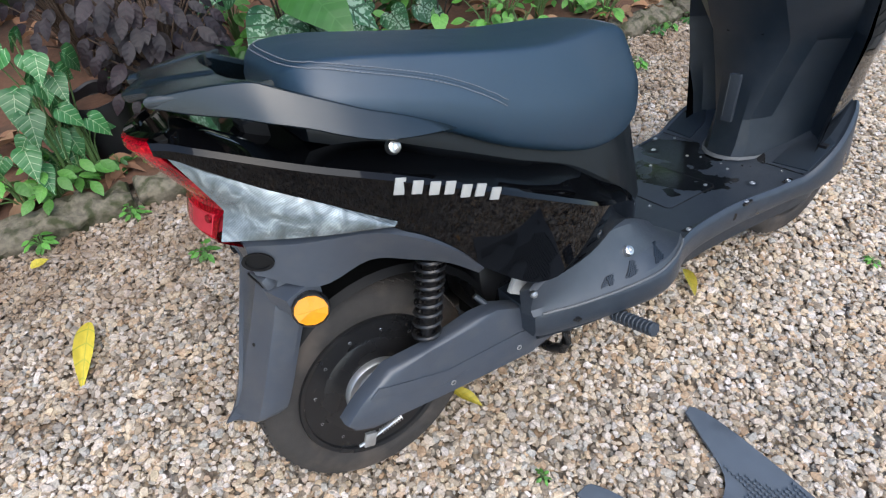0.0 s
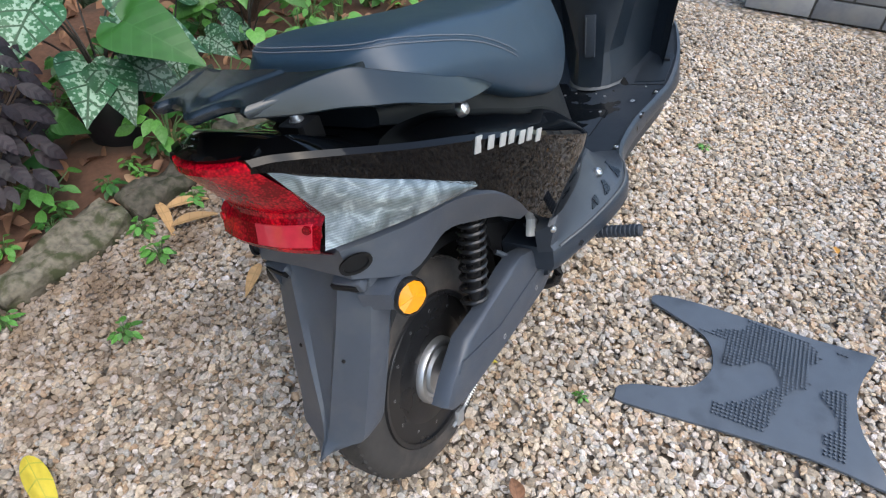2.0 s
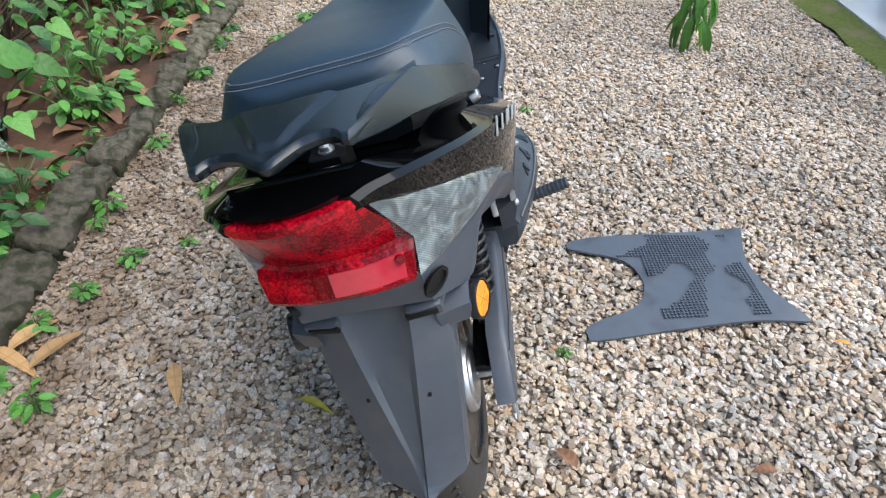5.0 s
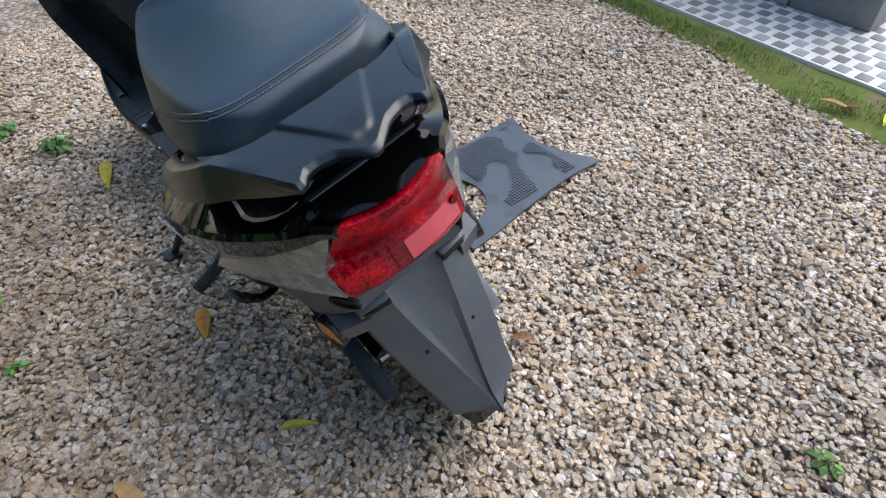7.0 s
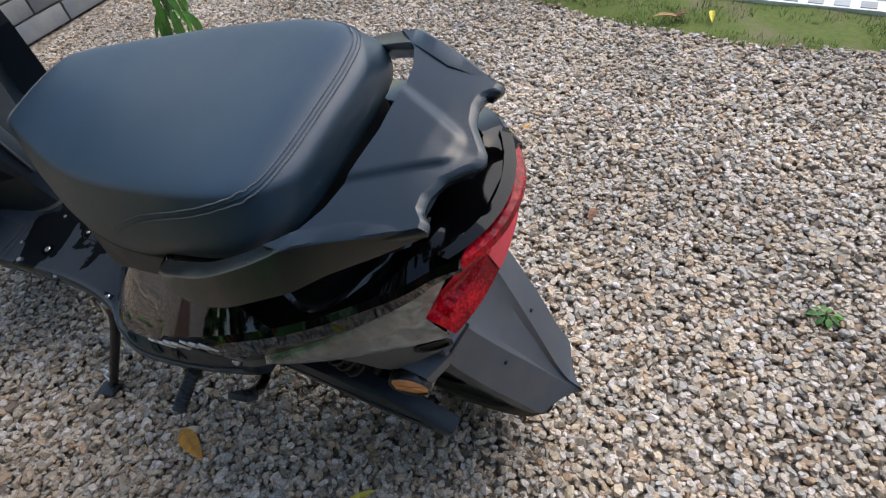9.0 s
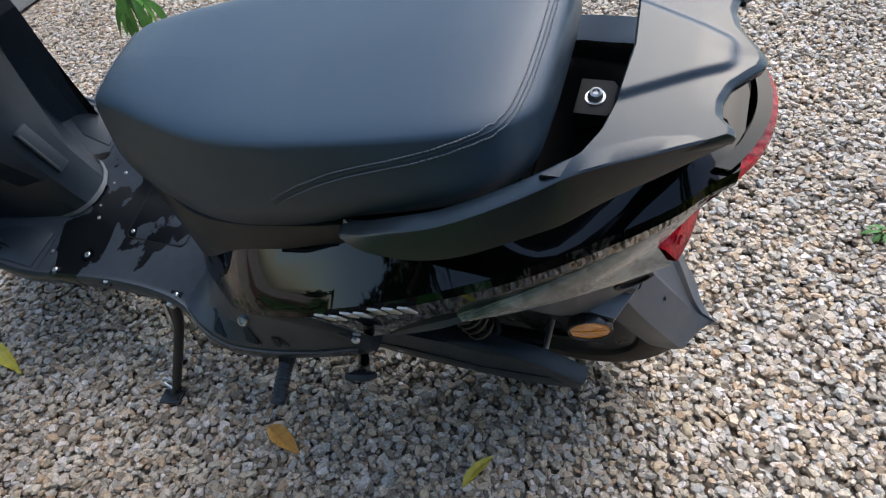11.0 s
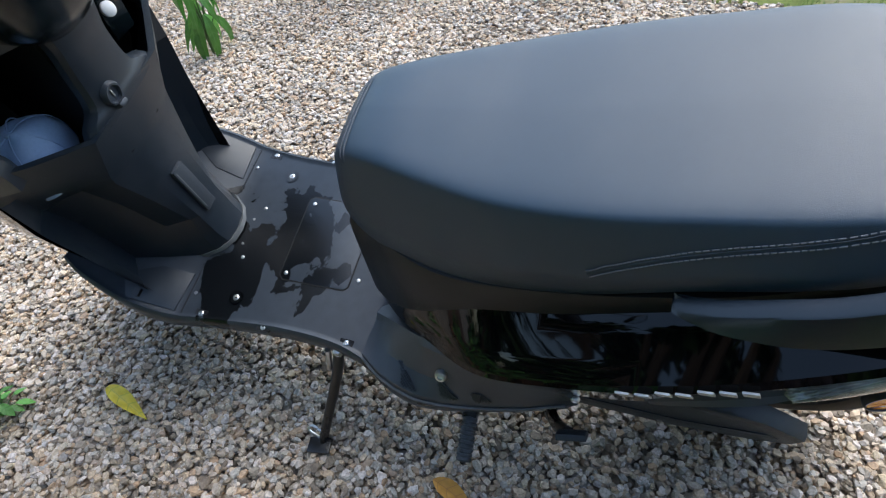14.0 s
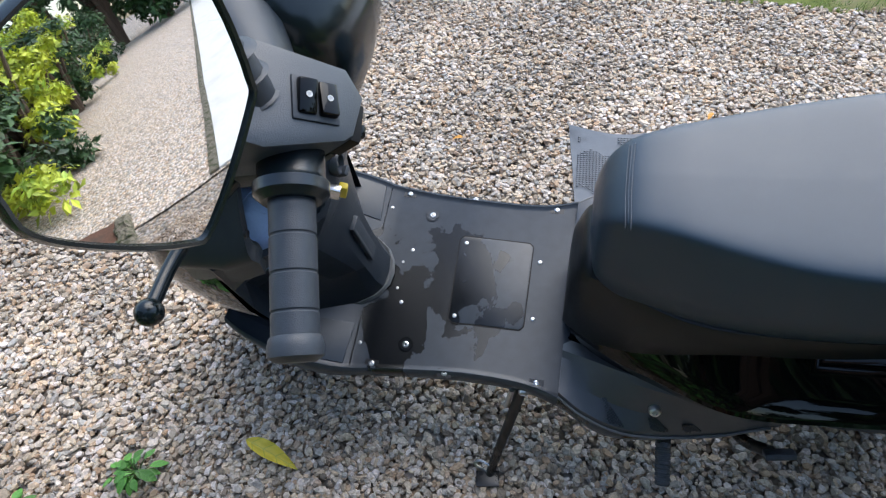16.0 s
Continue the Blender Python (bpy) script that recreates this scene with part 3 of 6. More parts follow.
for s in (-1, 1):
    part("fascia_hole", moved(lathe([(0.0165, 0.0), (0.0165, 0.0035), (0.013, 0.0035), (0.012, -0.006), (0.0004, -0.006)], 20, "z"), Matrix.Translation((-0.149, s * 0.1, 0.606)) @ Vector((-0.55, s * 0.8, -0.1)).to_track_quat("Z", "Y").to_matrix().to_4x4() @ Matrix.Diagonal((1.5, 1.0, 1.0, 1))), HOLLOW, scooter, "dark oval lamp hole in the tail panel")
rings = []
for a in np.linspace(-8, 138, 20):
    c, d = math.cos(radians(a)), math.sin(radians(a))
    rings.append([(0.02 + r * c, REAR[1] + y, 0.235 + r * d) for r, y in ((0.232, -0.07), (0.245, -0.06), (0.247, 0.06), (0.232, 0.07), (0.236, 0.055), (0.236, -0.055))])
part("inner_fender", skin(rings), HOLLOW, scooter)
rings = []
for z, x, wr, w in spline([(0.62, -0.122, 0.054, 0.098), (0.56, -0.146, 0.049, 0.1), (0.48, -0.177, 0.037, 0.096), (0.4, -0.209, 0.022, 0.086), (0.335, -0.234, 0.01, 0.075), (0.3, -0.252, 0.004, 0.0695), (0.291, -0.261, 0.003, 0.05), (0.281, -0.272, 0.002, 0.026), (0.272, -0.282, 0.001, 0.004)], 4):
    half = [(x + 0.002, 0.0), (x + 0.001, wr * 0.7), (x - 0.005, wr), (x + 0.004, wr + 0.45 * (w - wr)), (x + 0.014, wr + 0.93 * (w - wr)), (x + 0.026, w), (x + 0.058, w + 0.001)]
    inner = [(px + 0.009, y * 0.96) for px, y in half]
    rings.append([(px, y, z) for px, y in half] + [(px, y, z) for px, y in inner[::-1]] + [(px, -y, z) for px, y in inner[1:]] + [(px, -y, z) for px, y in half[:0:-1]])
guard = part("mudguard", skin(rings), DUSTY, scooter, "long grey plastic rear mudguard, dusty at its tip", 24)
for y, z in ((-0.045, 0.435), (0.045, 0.44)):
    x = np.interp(z, [0.4, 0.48], [-0.209, -0.177]) + 0.004
    part("stub", lathe([(0.0035, 0.003), (0.003, -0.006), (0.0004, -0.006)], 10, "x", (x, y, z)), HOLLOW, guard)
for s in (-1, 1):
    arm = part("bracket", box((0.022, 0.052, 0.026), pose(-0.147, s * 0.0715, 0.562, 0, -18, -s * 8), 0.009), DUSTY, guard)
    part("slot", box((0.006, 0.044, 0.0115), pose(-0.1575, s * 0.069, 0.561, 0, -18, -s * 8), 0.0015), HOLLOW, guard)
    part("reflector_arm", skin([[(-0.155 + 0.02 * k, s * (0.085 + 0.045 * k), 0.548 - 0.006 * k), (-0.10 + 0.02 * k, s * (0.085 + 0.045 * k), 0.56), (-0.10 + 0.02 * k, s * (0.085 + 0.045 * k), 0.51), (-0.15 + 0.02 * k, s * (0.085 + 0.045 * k), 0.515 - 0.006 * k)] for k in np.linspace(0, 1, 4)]), DUSTY, guard)
    disc = part("reflector", lathe([(0.029, -0.012), (0.03, 0.0), (0.0285, 0.003), (0.027, 0.003), (0.0265, 0.001), (0.0265, -0.004), (0.0004, -0.004)], 28, "z"), IRON, guard, "round amber reflector in a black rim")
    disc.matrix_basis = Matrix.Translation((-0.107, s * 0.142, 0.517)) @ Vector((-0.28, s * 1.0, 0.08)).to_track_quat("Z", "Y").to_matrix().to_4x4()
    for i in range(6):
        a, b = radians(60 * i), radians(60 * i + 60)
        w = bmesh.new()
        h = 0.0022 if i % 2 else 0.001
        p = [w.verts.new(q) for q in ((0, 0, h + 0.0012), (0.0262 * math.cos(a), 0.0262 * math.sin(a), 0.0008), (0.0262 * math.cos((a + b) / 2), 0.0262 * math.sin((a + b) / 2), h), (0.0262 * math.cos(b), 0.0262 * math.sin(b), 0.0008), (0, 0, -0.003))]
        for f in ((0, 1, 2), (0, 2, 3), (4, 2, 1), (4, 3, 2), (4, 1, 0), (4, 0, 3)):
            w.faces.new([p[k] for k in f])
        part("facet", w, AMBER, disc, "", 5)

# swing arm covers, shocks
for s in (-1, 1):
    oy = 0.112
    outline = [(-0.099, 0.236), (-0.088, 0.198), (-0.03, 0.166), (0.09, 0.134), (0.26, 0.138), (0.38, 0.14), (0.42, 0.16), (0.43, 0.195), (0.4, 0.23), (0.34, 0.257), (0.25, 0.284), (0.14, 0.3), (0.05, 0.302), (-0.03, 0.288)]
    if s < 0:
        outline = [(-0.113, 0.262), (-0.1, 0.242), (-0.068, 0.226), (0.097, 0.213), (0.288, 0.198), (0.37, 0.205), (0.398, 0.23), (0.37, 0.265), (0.325, 0.296), (0.22, 0.343), (0.17, 0.345), (0.069, 0.331), (-0.012, 0.333), (-0.078, 0.293)]
    bm = slab([(x, -z) for x, z in outline], 0.0, 0.034, 0.012)
    moved(bm, Matrix(((1, 0, 0, 0), (0, 0, s, s * oy), (0, -1, 0, 0), (0, 0, 0, 1))))
    # the left cover takes the darker plastic, the right one the greyer
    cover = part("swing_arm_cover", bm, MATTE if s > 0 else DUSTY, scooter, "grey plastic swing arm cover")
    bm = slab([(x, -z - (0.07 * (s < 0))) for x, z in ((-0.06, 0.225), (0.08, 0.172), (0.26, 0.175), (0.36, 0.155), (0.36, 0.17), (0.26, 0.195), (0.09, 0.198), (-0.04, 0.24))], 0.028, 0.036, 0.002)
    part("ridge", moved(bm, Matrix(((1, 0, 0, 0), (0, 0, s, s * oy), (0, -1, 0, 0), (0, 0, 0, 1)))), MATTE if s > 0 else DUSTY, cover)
    for x, z in ((0.12, 0.15), (0.27, 0.16)) if s > 0 else ((0.102, 0.231), (0.258, 0.226)):
        bolt(cover, (x, s * (oy + 0.03), z), (0, s, 0), 0.006)
    part("swing_arm", tube([(-0.016, s * 0.085, 0.228), (0.2, s * 0.09, 0.22), (0.42, s * 0.08, 0.24)], 0.022, 10, 3), IRON, scooter)
    top, foot = Vector((0.122, s * 0.118, 0.515)), Vector((0.072, s * 0.108, 0.285))
    shock = part("shock_absorber", tube([foot, foot.lerp(top, 0.25), foot.lerp(top, 0.3), top], [0.008, 0.008, 0.013, 0.014], 12, 2), IRON, scooter, "black coil spring shock absorber")
    way = (top - foot).normalized()
    side = way.cross(Vector((0, 1, 0))).normalized()
    fore = way.cross(side)
    path = []
    turns, f = 10.5, 0.0
    for i in range(int(turns * 12) + 1):
        k = i / (turns * 12)
        path.append(foot + way * (top - foot).length * (0.07 + 0.93 * k ** 0.72) + (side * math.cos(k * turns * 2 * math.pi) + fore * math.sin(k * turns * 2 * math.pi)) * 0.0235)
    part("spring", tube(path, 0.0046, 7, 1), IRON, shock)
    part("lower_eye", lathe([(0.0004, -0.016), (0.015, -0.016), (0.015, 0.016), (0.0004, 0.016)], 16, "y", tuple(foot)), IRON, shock)
    bolt(shock, tuple(foot + Vector((0, s * 0.016, 0))), (0, s, 0), 0.007)
part("brake_cam", box((0.022, 0.008, 0.03), pose(-0.078, -0.134, 0.198, 0, 20, 0), 0.003), ALLOY, scooter, "small aluminium brake cam lever")
part("brake_adjuster", tube([(-0.1, -0.132, 0.193), (-0.06, -0.132, 0.198), (-0.01, -0.13, 0.206)], 0.0032, 8, 2), STEEL, scooter)
coil = [(-0.055 + 0.045 * k / 60, -0.132 + 0.0055 * math.cos(k * 0.9), 0.199 + 0.008 * k / 60 + 0.0055 * math.sin(k * 0.9)) for k in range(61)]
part("return_spring", tube(coil, 0.0011, 5, 1), STEEL, scooter, "small zinc brake return spring")
part("motor_block", box((0.16, 0.15, 0.14), pose(0.31, 0, 0.33), 0.02), IRON, scooter)
part("battery_cover", box((0.05, 0.012, 0.09), pose(0.285, -0.15, 0.40, 0, 35, 8), 0.004), PLATE, scooter, "bare grey sheet metal plate")
part("wiring", tube([(0.2, -0.1, 0.36), (0.24, -0.13, 0.31), (0.29, -0.12, 0.29), (0.34, -0.1, 0.33)], 0.006, 8, 4), GRIP, scooter)

# emblem bars on both side panels
for s in (-1, 1):
    for i in range(7):
        x = 0.048 + 0.0228 * i if s < 0 else 0.08 + 0.0202 * i
        p, q = shell_side(x, 0.0), shell_side(x, 1.0)
        p = shell_side(x, min(0.6, max(0.0, (p.z - 0.694 + 0.335 * (x - 0.036)) / (p.z - q.z))))
        up = (p - q).normalized()
        m = Matrix.Translation((p.x, s * (p.y + 0.0015), p.z)) @ Matrix(((1, 0, 0, 0), (0, 1, s * up.y, 0), (-0.335, 0, 1, 0), (0, 0, 0, 1)))
        big = 1.25 if (i == 0 and s < 0) or (i == 6 and s > 0) else 1.0
        part("emblem_bar", box((0.0155, 0.003, 0.022 * big), m @ Matrix(((1, 0, 0.25, 0), (0, 1, 0, 0), (0, 0, 1, 0), (0, 0, 0, 1))), 0.001), CHROME, shell, "raised silver emblem bar")


def board_material():
    """Black plastic, dusty where dry and dark and shiny where still wet."""
    m = bpy.data.materials.new("damp_footboard_plastic")
    m.use_nodes = True
    t = m.node_tree
    b = t.nodes["Principled BSDF"]
    co = t.nodes.new("ShaderNodeTexCoord")
    stretch = t.nodes.new("ShaderNodeMapping")
    stretch.inputs["Scale"].default_value = (11, 8, 8)
    t.links.new(co.outputs["Object"], stretch.inputs[0])
    wet = t.nodes.new("ShaderNodeTexNoise")
    wet.inputs["Scale"].default_value, wet.inputs["Detail"].default_value, wet.inputs["Distortion"].default_value = 1.0, 7.0, 0.4
    t.links.new(stretch.outputs[0], wet.inputs["Vector"])
    edge = t.nodes.new("ShaderNodeMapRange")
    edge.inputs[1].default_value, edge.inputs[2].default_value = 0.5, 0.52
    away = t.nodes.new("ShaderNodeVectorMath")
    away.operation = "DISTANCE"
    away.inputs[1].default_value = (0.925, 0.03, 0.325)
    t.links.new(co.outputs["Object"], away.inputs[0])
    pool = t.nodes.new("ShaderNodeMapRange")
    pool.inputs[1].default_value, pool.inputs[2].default_value, pool.inputs[3].default_value, pool.inputs[4].default_value = 0.04, 0.25, 0.085, -0.12
    t.links.new(away.outputs["Value"], pool.inputs[0])
    soak = t.nodes.new("ShaderNodeMath")
    soak.operation = "ADD"
    t.links.new(wet.outputs["Fac"], soak.inputs[0])
    t.links.new(pool.outputs[0], soak.inputs[1])
    t.links.new(soak.outputs[0], edge.inputs[0])
    dust = t.nodes.new("ShaderNodeTexNoise")
    dust.inputs["Scale"].default_value, dust.inputs["Detail"].default_value = 45, 8
    t.links.new(co.outputs["Object"], dust.inputs["Vector"])
    dry = t.nodes.new("ShaderNodeMix")
    dry.data_type = "RGBA"
    dry.inputs[6].default_value, dry.inputs[7].default_value = (0.018, 0.024, 0.034, 1), (0.04, 0.051, 0.066, 1)
    t.links.new(dust.outputs["Fac"], dry.inputs[0])
    mix = t.nodes.new("ShaderNodeMix")
    mix.data_type = "RGBA"
    mix.inputs[7].default_value = (0.004, 0.005, 0.0065, 1)
    t.links.new(edge.outputs[0], mix.inputs[0])
    t.links.new(dry.outputs[2], mix.inputs[6])
    t.links.new(mix.outputs[2], b.inputs["Base Color"])
    rough = t.nodes.new("ShaderNodeMapRange")
    rough.inputs[3].default_value, rough.inputs[4].default_value = 0.36, 0.2
    t.links.new(edge.outputs[0], rough.inputs[0])
    t.links.new(rough.outputs[0], b.inputs["Roughness"])
    fine = t.nodes.new("ShaderNodeTexNoise")
    fine.inputs["Scale"].default_value = 900
    t.links.new(co.outputs["Object"], fine.inputs["Vector"])
    bump = t.nodes.new("ShaderNodeBump")
    bump.inputs["Strength"].default_value, bump.inputs["Distance"].default_value = 0.2, 0.001
    t.links.new(fine.outputs["Fac"], bump.inputs["Height"])
    t.links.new(bump.outputs[0], b.inputs["Normal"])
    return m


BOARD = board_material()

# footboard
HALF = [(0.27, 0.19), (0.30, 0.205), (0.42, 0.24), (0.52, 0.258), (0.58, 0.25), (0.645, 0.218), (0.72, 0.2), (0.84, 0.198), (1.0, 0.212), (1.1, 0.226), (1.18, 0.222), (1.26, 0.20), (1.30, 0.18)]


def floor_top(x):
    return 0.331 - 0.0085 * min(1.0, max(0.0, (x - 0.84) / 0.12)) + max(0.0, x - 1.06) * 0.42


rings = []
for x, w in spline(HALF, 4):
    z = floor_top(x)
    half = [(w - 0.01, 0.27), (w - 0.002, 0.285), (w, z - 0.012), (w - 0.003, z - 0.003), (w - 0.009, z + 0.001), (w - 0.014, z - 0.002), (w - 0.02, z - 0.003)]
    rings.append([(x, -y, k) for y, k in half] + [(x, y, k) for y, k in half[::-1]])
board = part("footboard", skin(rings), BOARD, scooter, "black plastic footboard, part wet and part dusty", 50)
rings = []
for x, w in spline([(0.30, 0.16), (0.42, 0.195), (0.55, 0.21), (0.7, 0.18), (0.9, 0.185), (1.1, 0.2), (1.2, 0.17)], 3):
    rings.append([(x, -w, 0.275), (x, -w * 0.97, 0.23), (x, -w * 0.6, 0.2), (x, w * 0.6, 0.2), (x, w * 0.97, 0.23), (x, w, 0.275)])
part("underbelly", skin(rings), MATTE, scooter)
hatch = part("battery_hatch", slab([(0.73, -0.094), (0.738, -0.101), (0.876, -0.102), (0.884, -0.094), (0.879, 0.082), (0.871, 0.09), (0.736, 0.087), (0.729, 0.079)], 0.315, 0.3295, 0.001), BOARD, board, "screwed-down cover plate of the footboard", 20)
part("hatch_gap", slab([(0.728, -0.095), (0.737, -0.1035), (0.877, -0.1045), (0.8865, -0.095), (0.8815, 0.083), (0.872, 0.0925), (0.735, 0.0895), (0.7265, 0.08)], 0.315, 0.3287, 0), HOLLOW, board)
for x, y in ((0.868, 0.077), (0.87, -0.086)):
    bolt(hatch, (x, y, 0.3295), (0, 0, 1), 0.0036, STEEL, 0.0016)
for y in (1, -1):
    for x, w, r in ((0.957, 0.1475, 0.0075), (0.868, 0.194, 0.006), (0.69, 0.187, 0.006), (1.018, 0.1955, 0.006), (1.052, 0.157, 0.004), (1.157, 0.194, 0.006), (0.712, 0.062, 0.0042), (0.985, 0.06, 0.004), (1.0, 0.03, 0.003)):
        z = floor_top(x) - 0.003
        if w > 0.18:
            part("notch", slab([(x - 0.014, y * w - 0.008), (x + 0.014, y * w - 0.008), (x + 0.014, y * w + 0.008), (x - 0.014, y * w + 0.008)], z - 0.004, z + 0.0006 + (0.003 if x > 1.06 else 0.0), 0.0), IRON, board)
        part("recess", lathe([(r * 2.0, 0.0022), (r * 1.5, 0.0022), (r * 1.4, 0.0006), (r * 1.35, 0.0005)], 16, "z", (x, y * w, z)), BOARD, board) if r > 0.005 and w < 0.18 else None
        bolt(board, (x, y * w, z + 0.0005), (0, 0, 1), r * 0.8, STEEL, r * 0.35)
    plate = [(1.07, 0.12), (1.075, 0.205), (1.165, 0.21), (1.19, 0.165), (1.13, 0.125)]
    bm = slab([(x, y * k) for x, k in plate][::y], 0.0, 0.003, 0.001)
    for v in bm.verts:
        v.co.z += floor_top(v.co.x) - 0.003
    part("corner_plate", bm, MATTE, board)
    part("front_seam", tube([(1.062, y * 0.1, 0.3225), (1.062, y * 0.205, 0.3225)], 0.0012, 6, 1), IRON, board)

# side wings that join the footboard to the tail
for s in (-1, 1):
    rings = []
    for x, yo, yi, zu in spline([(0.262, 0.196, 0.19, 0.392), (0.30, 0.208, 0.188, 0.41), (0.36, 0.228, 0.188, 0.432), (0.45, 0.247, 0.184, 0.438), (0.53, 0.253, 0.166, 0.415), (0.60, 0.234, 0.138, 0.372), (0.648, 0.206, 0.118, 0.338)], 4):
        zl = 0.331
        rings.append([(x, s * yo, zl), (x, s * (yo - 0.006), zl + 0.012), (x, s * (yo * 0.55 + yi * 0.45), zl + 0.3 * (zu - zl) + 0.006), (x, s * (yi + 0.012), zu - 0.006), (x, s * yi, zu), (x, s * (yi - 0.03), zu - 0.02), (x, s * (yi - 0.03), zl - 0.01)])
    wing = part("side_wing", skin(rings), WINGTOP, scooter, "black plastic side panel with knurled grip patches", 24)
    bolt(wing, (0.483, s * 0.214, 0.383), (0, s * 0.75, 0.7), 0.009, STEEL, 0.006)
    bolt(wing, (0.265, s * 0.2, 0.385), (0, s, 0.1), 0.006)
    lines = spline([(0.262, 0.196, 0.19, 0.392), (0.30, 0.208, 0.188, 0.41), (0.36, 0.228, 0.188, 0.432), (0.45, 0.247, 0.184, 0.438), (0.53, 0.253, 0.166, 0.415), (0.60, 0.234, 0.138, 0.372), (0.648, 0.206, 0.118, 0.338)], 4)
    for x0, rows in ((0.40, 7), (0.455, 10), (0.53, 13)):
        bm = bmesh.new()
        for j in range(rows):
            for i in range(max(2, 5 - j // 3)):
                x = x0 + 0.0055 * i + 0.0028 * j
                near = min(lines, key=lambda q: abs(q[0] - x))
                yo, yi, zu = near[1], near[2], near[3]
                low, mid, top = Vector((yo - 0.006, 0.343)), Vector((yo * 0.55 + yi * 0.45, 0.337 + 0.3 * (zu - 0.331))), Vector((yi + 0.012, zu - 0.006))
                f = 0.15 + j * 0.075
                at = low.lerp(mid, f) if f < 1 else mid.lerp(top, f - 1)
                lean = math.degrees(math.atan2(mid.y - low.y, low.x - mid.x))
                box((0.0036, 0.0036, 0.003), pose(x, s * at.x, at.y + 0.0005, -s * lean, 0, 0), 0, bm)
        tagged(part("grip_patch", bm, MATTE, wing), kind="stuff")
    # black bead coloured pale to stand in for the sky's glint along it
    part("edge_bead", tube([(q[0], s * (q[1] + 0.001), 0.333) for q in lines[2:]], 0.0026, 6, 1), PALELIP, wing)

# centre column and leg shield: half plans at rising heights
PLANS = [
    (0.336, [(1.022, 0), (1.026, 0.04), (1.044, 0.066), (1.075, 0.088), (1.13, 0.124), (1.18, 0.15), (1.16, 0.182), (1.134, 0.206)]),
    (0.37, [(1.03, 0), (1.034, 0.042), (1.052, 0.066), (1.085, 0.088), (1.135, 0.126), (1.182, 0.152), (1.16, 0.19), (1.134, 0.214)]),
    (0.44, [(1.034, 0), (1.037, 0.043), (1.052, 0.056), (1.098, 0.085), (1.15, 0.128), (1.184, 0.155), (1.158, 0.2), (1.13, 0.226)]),
    (0.55, [(1.036, 0), (1.038, 0.05), (1.05, 0.086), (1.112, 0.11), (1.155, 0.145), (1.178, 0.172), (1.148, 0.218), (1.121, 0.242)]),
    (0.635, [(1.03, 0), (1.032, 0.05), (1.048, 0.113), (1.108, 0.142), (1.138, 0.17), (1.156, 0.198), (1.13, 0.235), (1.112, 0.256)]),
    (0.655, [(1.025, 0), (1.027, 0.05), (1.044, 0.1145), (1.09, 0.15), (1.118, 0.18), (1.142, 0.21), (1.122, 0.242), (1.111, 0.258)]),
    (0.71, [(1.01, 0), (1.011, 0.052), (1.018, 0.114), (1.045, 0.165), (1.07, 0.204), (1.098, 0.238), (1.104, 0.254), (1.108, 0.264)]),
    (0.758, [(0.998, 0), (0.996, 0.052), (0.996, 0.113), (1.018, 0.168), (1.037, 0.212), (1.066, 0.246), (1.086, 0.26), (1.106, 0.269)]),
]


def half_plan(row):
    pts = row[1:]
    return [(pts[i], max(0.0, pts[i + 1])) for i in range(0, len(pts), 2)]


flat = spline([[z, *[v for p in sec for v in p]] for z, sec in PLANS], 1)
rings = []
for r in flat:
    sec = half_plan(r)
    rise = max(0.0, r[0] - 0.655) / 0.103 * 0.42
    outer = [(x, y, r[0] + rise * max(0.0, y - 0.113)) for x, y in sec]
    back = [(x + 0.012, max(0.0, y - 0.006), z) for x, y, z in outer]
    rings.append(outer + back[::-1] + [(x, -y, z) for x, y, z in back[1:]] + [(x, -y, z) for x, y, z in outer[:0:-1]])
shield = part("leg_shield", skin(rings), MATTE, scooter, "black plastic leg shield with an open glove pocket", 14)
part("base_lip", skin([[(x - 0.008, y, z), (x - 0.004, y, z + 0.008), (x + 0.006, y, z + 0.004), (x + 0.004, y, z - 0.004)] for x, y, z in
     [(*p, 0.334) for p in [(1.16, -0.12), (1.07, -0.088), (1.04, -0.062), (1.024, -0.03), (1.02, 0), (1.024, 0.03), (1.04, 0.062), (1.07, 0.088), (1.16, 0.12)]]]), PALELIP, shield, "scuffed pale edge of the column's foot")
